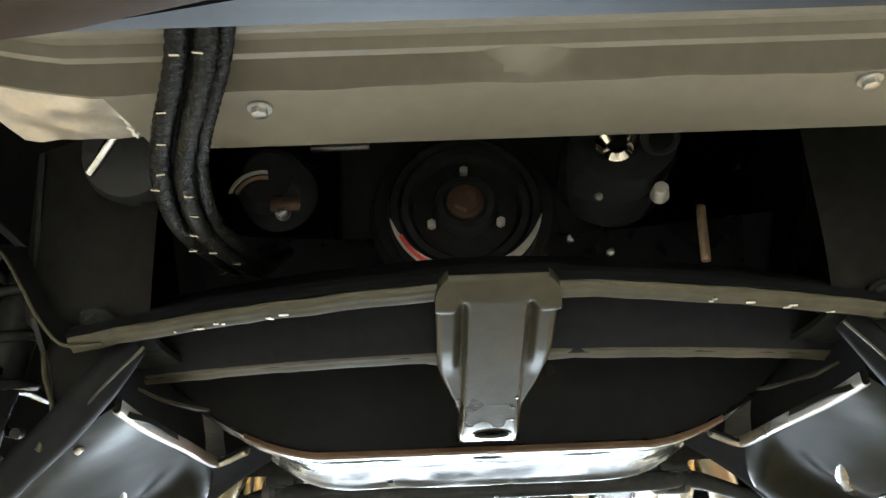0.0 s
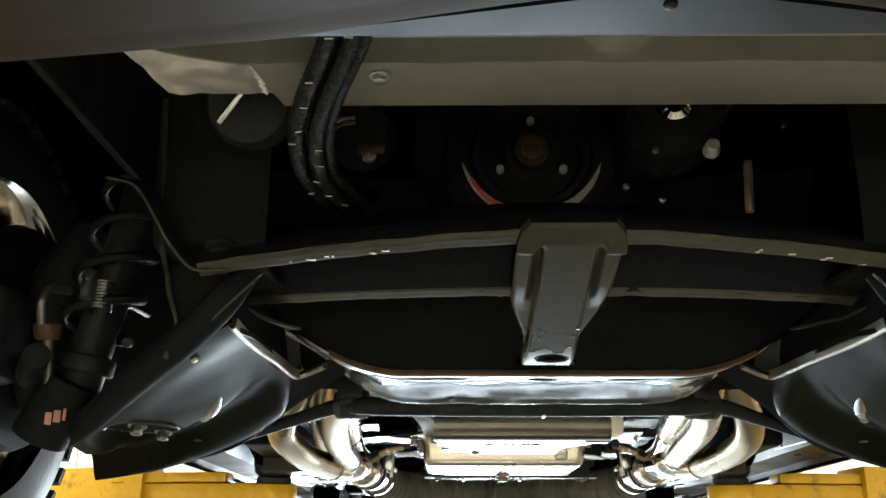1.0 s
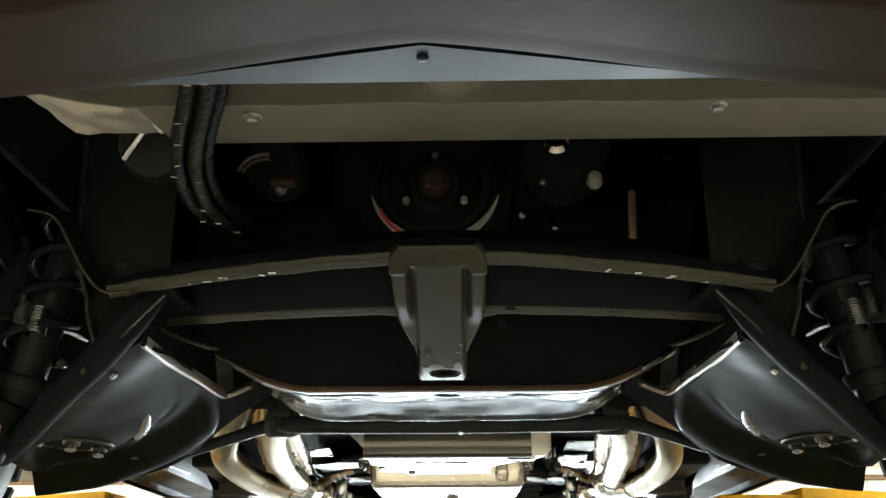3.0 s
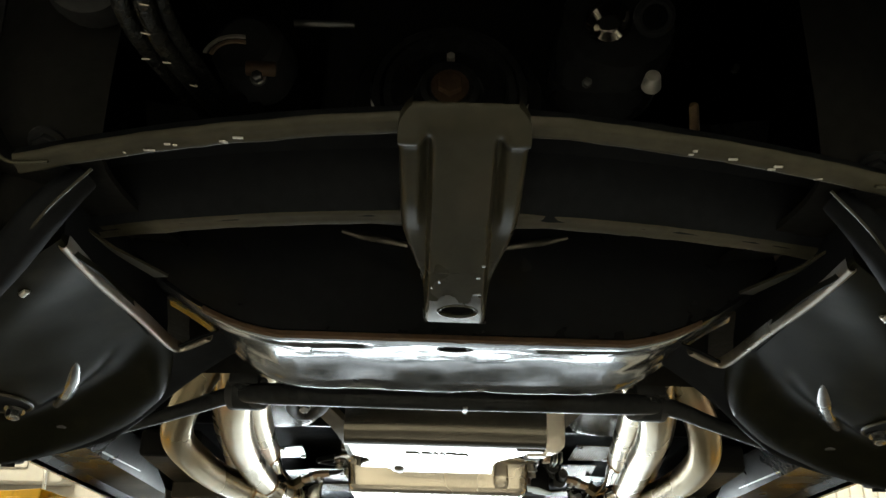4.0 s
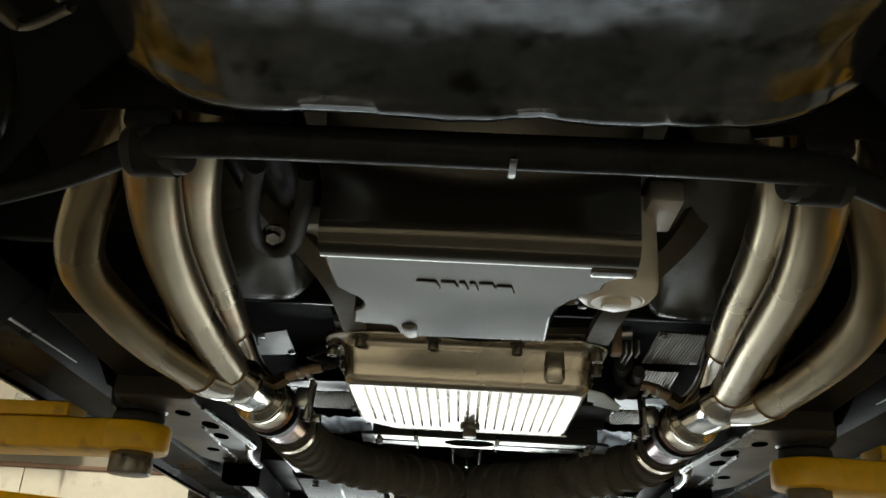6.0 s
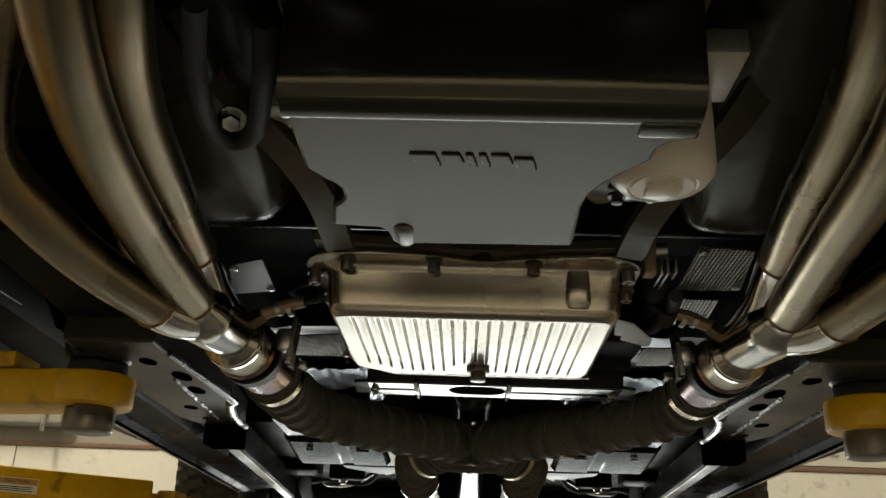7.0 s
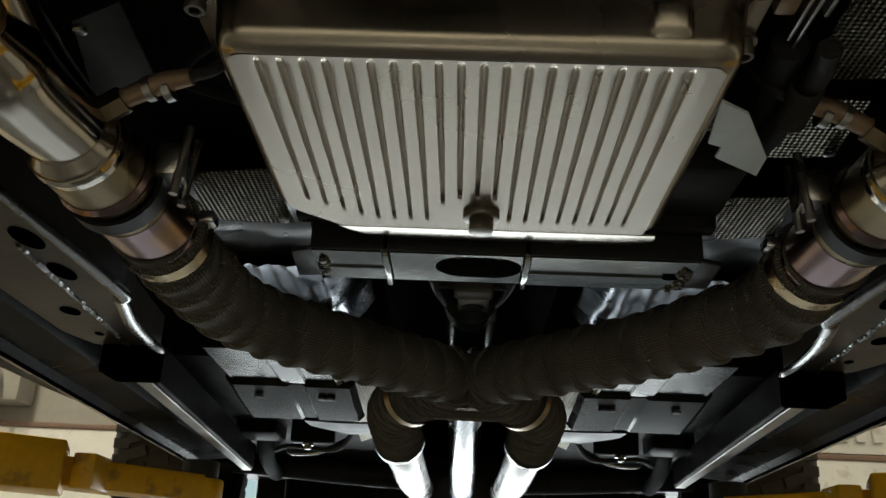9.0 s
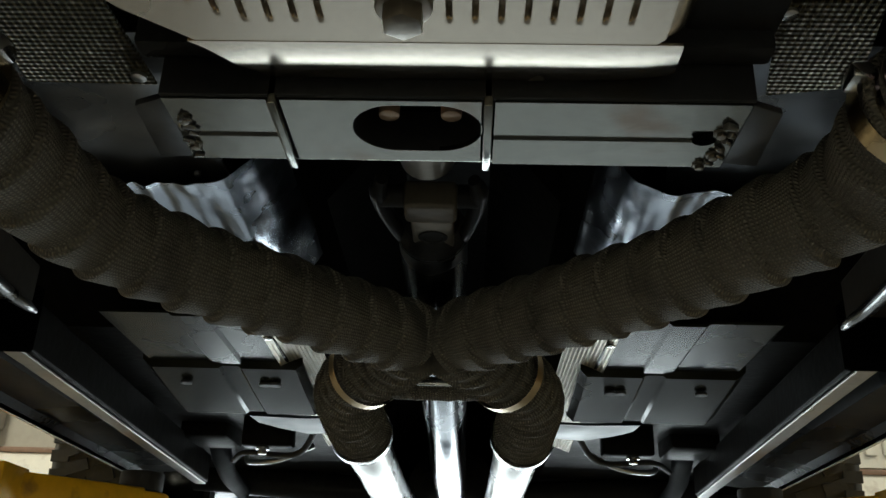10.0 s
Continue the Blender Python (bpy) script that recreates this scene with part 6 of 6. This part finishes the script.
# ---- subframe rails and connectors ----
def rail(s):
    r = thing("subframe_rail", (0.5 * s, 2.3, 1.74), "black subframe rail end with holes and stitched welds", "frame rail", "subframe rails")
    X = lambda a: s * a
    plan_ = [(X(0.43), 1.94), (X(0.555), 1.94), (X(0.558), 2.0), (X(0.565), 2.3), (X(0.568), 2.5), (X(0.548), 2.56), (X(0.50), 2.585), (X(0.462), 2.60), (X(0.445), 2.42), (X(0.415), 2.30), (X(0.43), 2.0)]
    plate = part("plate", slab(plan_, 1.742, 1.80, 0.004), RAIL, r, "", 10)
    # brighter steel carries the highlight along the black rail's lip
    part("inner_lip", tube([(X(0.428), 2.0, 1.742), (X(0.414), 2.29, 1.741), (X(0.424), 2.33, 1.741), (X(0.446), 2.43, 1.741), (X(0.456), 2.52, 1.742), (X(0.452), 2.565, 1.740), (X(0.458), 2.60, 1.744)], [0.004, 0.0085, 0.009, 0.009, 0.008, 0.006, 0.003], 14), EDGE, plate, "inner lip in brighter steel for its highlight")
    # black discs on the plate paint the shade inside its holes
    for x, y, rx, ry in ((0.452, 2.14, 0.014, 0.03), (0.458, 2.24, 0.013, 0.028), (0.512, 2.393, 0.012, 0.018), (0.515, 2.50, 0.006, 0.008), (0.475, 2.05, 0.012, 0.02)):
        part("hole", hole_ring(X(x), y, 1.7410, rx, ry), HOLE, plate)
    seam = [(X(0.470 + 0.024 * u + 0.002 * noise.noise((u * 30, 2.0, 1.0))), 2.16 + 0.40 * u, 1.7415) for u in np.linspace(0, 1, 24)]
    part("weld_seam", tube(seam, 0.003, 8, 4, True, lambda s_, a: 0.0026 * max(-0.9, noise.noise((s_ * 190, a, 3.0 * s)))), EDGE, plate, "stitched weld seam", 20)
    part("side_web", sheet([[(X(0.566), 1.95, 1.76), (X(0.572), 2.5, 1.76)], [(X(0.61), 1.95, 1.84), (X(0.61), 2.6, 1.84)]], (0.004 * s, 0, 0)), UNDERCOAT, r)
    part("forward_rail", slab([(X(0.425), 1.62), (X(0.53), 1.62), (X(0.555), 1.938), (X(0.43), 1.938)][::s], 1.772, 1.82, 0.008), UNDERCOAT, r, "", 12)
    part("mount_cup", turned([(0, 0.0), (0, 0.04), (0.01, 0.05), (0.05, 0.055)], (X(0.545), 2.05, 1.738), (0, 0, 1), 32), BLACK_SATIN, r)
    c = thing("subframe_connector", (0.53 * s, 3.1, 1.7), "bare steel square tube subframe connector", "connector", "subframe connectors")
    a, b, wdt = Vector((X(0.492), 2.56, 0)), Vector((X(0.575), 3.72, 0)), 0.017
    poly = [(a.x - wdt, a.y), (a.x + wdt, a.y), (b.x + wdt, b.y), (b.x - wdt, b.y)]
    part("tube", slab(poly if s > 0 else poly[::-1], 1.712, 1.775, 0.004, 2), UNDERCOAT, c, "", 12)
    poly = [(a.x - 0.012 + 0.005 * s, a.y + 0.067), (a.x + 0.012 + 0.005 * s, a.y + 0.067), (b.x + 0.012, b.y), (b.x - 0.012, b.y)]
    part("bottom_strip", slab(poly if s > 0 else poly[::-1], 1.708, 1.7115, 0.001, 1), CONNECTOR, c, "bare brownish steel face", 12)
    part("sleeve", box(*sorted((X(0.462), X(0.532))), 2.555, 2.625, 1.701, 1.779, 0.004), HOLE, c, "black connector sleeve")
    part("fuel_line", tube([(X(0.56), 2.55, 1.765), (X(0.575), 2.9, 1.765), (X(0.60), 3.2, 1.765), (X(0.63), 3.7, 1.77)], 0.006, 12), BLACK, c)
    k = thing("rocker_panel", (0.70 * s, 2.8, 1.7), "black rocker panel with a pale tone for its lit pinch weld", "rocker panel", "rocker panels")
    rz = lambda y: 0.056 - 0.021 * (y - 1.62)
    ys_ = (1.62, 2.3, 3.0, 3.78)
    part("skin", sheet([[(X(0.605), y, 1.84), (X(0.64), y, 1.735 + rz(y)), (X(0.72), y, 1.728 + rz(y)), (X(0.735), y, 1.717 + rz(y)), (X(0.738), y, 1.735 + rz(y)), (X(0.80), y, 1.76 + rz(y)), (X(0.90), y, 1.93)] for y in ys_], (0, 0, 0.004)), BLACK, k, "", 30)
    # the lit line along the pinch weld is put into its pale colour
    part("pinch_edge", sheet([[(X(0.7345), y, 1.724 + rz(y)), (X(0.7345), y, 1.709 + rz(y)), (X(0.7405), y, 1.709 + rz(y)), (X(0.7405), y, 1.724 + rz(y))] for y in ys_], (0, 0, 0.001)), BRIGHT, k, "pinch weld in a pale tone for its lit line")
    part("body_side", box(*sorted((X(0.90), X(0.91))), 1.62, 3.78, 1.88, 2.4, 0.004), BLACK, k)
    part("bright_bar", rod((X(0.641), 1.738, 1.80), (X(0.638), 1.963, 1.80), 0.008, 12), ZINC, k, "bright metal strip")
both(rail)

# ---- rear axle, seen between the rear wheels ----
axle = thing("rear_axle", (0, 4.16, 1.7), "black rear axle with differential and dusty road wheels", "axle")
part("tube", tube([(-0.72, 4.16, 1.79), (-0.2, 4.16, 1.76), (0.2, 4.16, 1.76), (0.72, 4.16, 1.79)], 0.04, 24), BLACK, axle)
part("differential", turned([(-0.16, 0.0), (-0.16, 0.04), (-0.1, 0.07), (-0.04, 0.125), (0.05, 0.13), (0.1, 0.1), (0.12, 0)], (0, 4.14, 1.75), (0, 1, 0), 40), BLACK, axle)
for s in (-1, 1):
    wheel(axle, 0.87 * s, 4.16, 1.80, s, 0.26, 0.34, "dusty rear tyre with blocky tread")
    part("trailing_arm", tube([(0.5 * s, 3.56, 1.79), (0.51 * s, 3.6, 1.785), (0.55 * s, 3.85, 1.755), (0.58 * s, 4.14, 1.75)], [0.012, 0.024, 0.022, 0.022], 16), DEEP, axle)
    part("arm_bracket", box(*sorted((0.45 * s, 0.55 * s)), 3.44, 3.58, 1.765, 1.81, 0.01), UNDERCOAT, axle)
    part("bracket", box(*sorted((0.30 * s, 0.40 * s)), 3.36, 3.40, 1.735, 1.80, 0.006), UNDERCOAT, axle)
    part("bolt", hexbolt((0.36 * s, 3.38, 1.733), (0, 0, -1), 0.009, 0.012), ZINC, axle)
    part("park_cable", tube([(0.24 * s, 3.3, 1.765), (0.3 * s, 3.42, 1.73), (0.42 * s, 3.5, 1.745), (0.5 * s, 3.7, 1.76)], 0.006, 10), RUBBER, axle)
    part("brake_line", tube([(0.3 * s, 3.6, 1.78), (0.36 * s, 3.55, 1.74), (0.44 * s, 3.62, 1.745), (0.47 * s, 3.7, 1.77)], 0.006, 10), ZINC, axle)
    m = thing("muffler", (0.3 * s, 4.8, 1.7), "dark oval muffler behind the axle", "muffler", "mufflers")
    part("shell", tube([(0.22 * s, 4.42, 1.72), (0.22 * s, 4.5, 1.72), (0.22 * s, 4.95, 1.72), (0.22 * s, 5.02, 1.72)], [0.04, 0.085, 0.085, 0.04], 28), BLACK_SATIN, m)
    part("hanger", rod((0.22 * s, 4.7, 1.79), (0.22 * s, 4.7, 1.84), 0.008, 12), BLACK, m)

# tank shape and rear panel are added to block the bright door beyond
tank = thing("door_light_block", (0, 4.75, 1.62), "added black tank shape that blocks the bright door", "fuel tank")
shell = part("shell", box(-0.62, 0.62, 4.46, 5.3, 1.60, 1.86, 0.05, 4), UNDERCOAT, tank)
for x in (-0.25, 0.25):
    part("strap", box(x - 0.018, x + 0.018, 4.45, 5.31, 1.592, 1.599, 0.002), BLACK, shell)
part("rear_panel", box(-0.9, 0.9, 5.3, 5.36, 1.52, 2.2, 0.02), UNDERCOAT, tank)

# ---- lift ----
def lift(s):
    col = thing("car_lift", (1.75 * s, 2.6, 0), "worn yellow two-arm car lift with round pads under the rails", "car lift", "car lift sides")
    X = lambda a: s * a
    part("column", box(*sorted((1.62 * s, 1.9 * s)), 2.45, 2.75, 0.02, 3.6, 0.01), YELLOW, col)
    part("base_plate", box(*sorted((1.5 * s, 2.0 * s)), 2.3, 2.9, 0.0, 0.02, 0.004), YELLOW, col)
    f = part("front_arm", slab([(X(0.86), 2.03), (X(1.62), 2.42), (X(1.62), 2.6), (X(0.86), 2.19)][::int(s)], 1.655, 1.765, 0.006), YELLOW, col)
    part("inner_arm", slab([(X(0.56), 2.015), (X(0.95), 2.06), (X(0.95), 2.17), (X(0.56), 2.105)][::int(s)], 1.672, 1.722, 0.005), YELLOW, f)
    part("upper_leaf", slab([(X(0.66), 2.03), (X(0.95), 2.06), (X(0.95), 2.16), (X(0.66), 2.11)][::int(s)], 1.724, 1.748, 0.004), YELLOW, f)
    part("nose", rod((X(0.55), 2.06, 1.674), (X(0.55), 2.06, 1.720), 0.056, 36, None, 0.006), YELLOW, f)
    part("screw", rod((X(0.55), 2.06, 1.638), (X(0.55), 2.06, 1.678), 0.035, 30, None, 0.004), CONNECTOR, f, "grey steel screw")
    part("pad", rod((X(0.55), 2.06, 1.718), (X(0.55), 2.06, 1.737), 0.042, 30, None, 0.004), RUBBER, f, "black rubber pad")
    g = part("rear_arm", slab([(X(0.84), 3.20), (X(1.62), 2.60), (X(1.70), 2.72), (X(0.90), 3.36)][::int(-s)], 1.59, 1.695, 0.006), YELLOW, col)
    part("inner_arm", slab([(X(0.62), 3.50), (X(0.9), 3.20), (X(0.97), 3.30), (X(0.70), 3.58)][::int(-s)], 1.605, 1.668, 0.005), YELLOW, g)
    part("step", box(*sorted((X(0.79), X(0.84))), 3.24, 3.34, 1.60, 1.675, 0.005), YELLOW, g)
    part("nose", rod((X(0.65), 3.55, 1.607), (X(0.65), 3.55, 1.662), 0.06, 36, None, 0.006), YELLOW, g)
    part("pad", rod((X(0.65), 3.55, 1.66), (X(0.65), 3.55, 1.705), 0.045, 30, None, 0.004), RUBBER, g, "black rubber pad")
    if s < 0:
        lm = Matrix.Translation((-1.105, 2.9945, 1.652)) @ Matrix.Rotation(math.radians(37.6), 4, "Z")
        for nm, hw, z0, z1, th, mat in (("label_plate", 0.050, -0.018, 0.018, 0.0010, FILTER_WHITE), ("label_band", 0.048, 0.002, 0.016, 0.0016, TAN)):
            bm = box(-hw, hw, -th, 0.001, z0, z1, 0.0003, 1)
            bmesh.ops.transform(bm, matrix=lm, verts=bm.verts)
            part(nm, bm, mat, g, "pale warning label" if nm == "label_plate" else "orange band of the label")
        for z in (-0.004, -0.0085, -0.013):
            bm = box(-0.04, 0.035 + 200 * (z + 0.0085) ** 2, -0.0014, 0.001, z - 0.001, z + 0.001, 0.0002, 1)
            bmesh.ops.transform(bm, matrix=lm, verts=bm.verts)
            part("print_line", bm, BLACK, g, "dark printed line")
        cu = bpy.data.curves.new("caution_text", "FONT")
        cu.body, cu.size, cu.align_x, cu.align_y, cu.extrude = "CAUTION", 0.0125, "CENTER", "CENTER", 0.0002
        cu.materials.append(BLACK)
        tx = new("caution_text", cu)
        tx.parent = g
        tx.matrix_basis = Matrix.Translation(-ORIGIN[g]) @ lm @ Matrix.Translation((0, -0.0019, 0.009)) @ Matrix.Rotation(math.pi / 2, 4, "X")
both(lift)
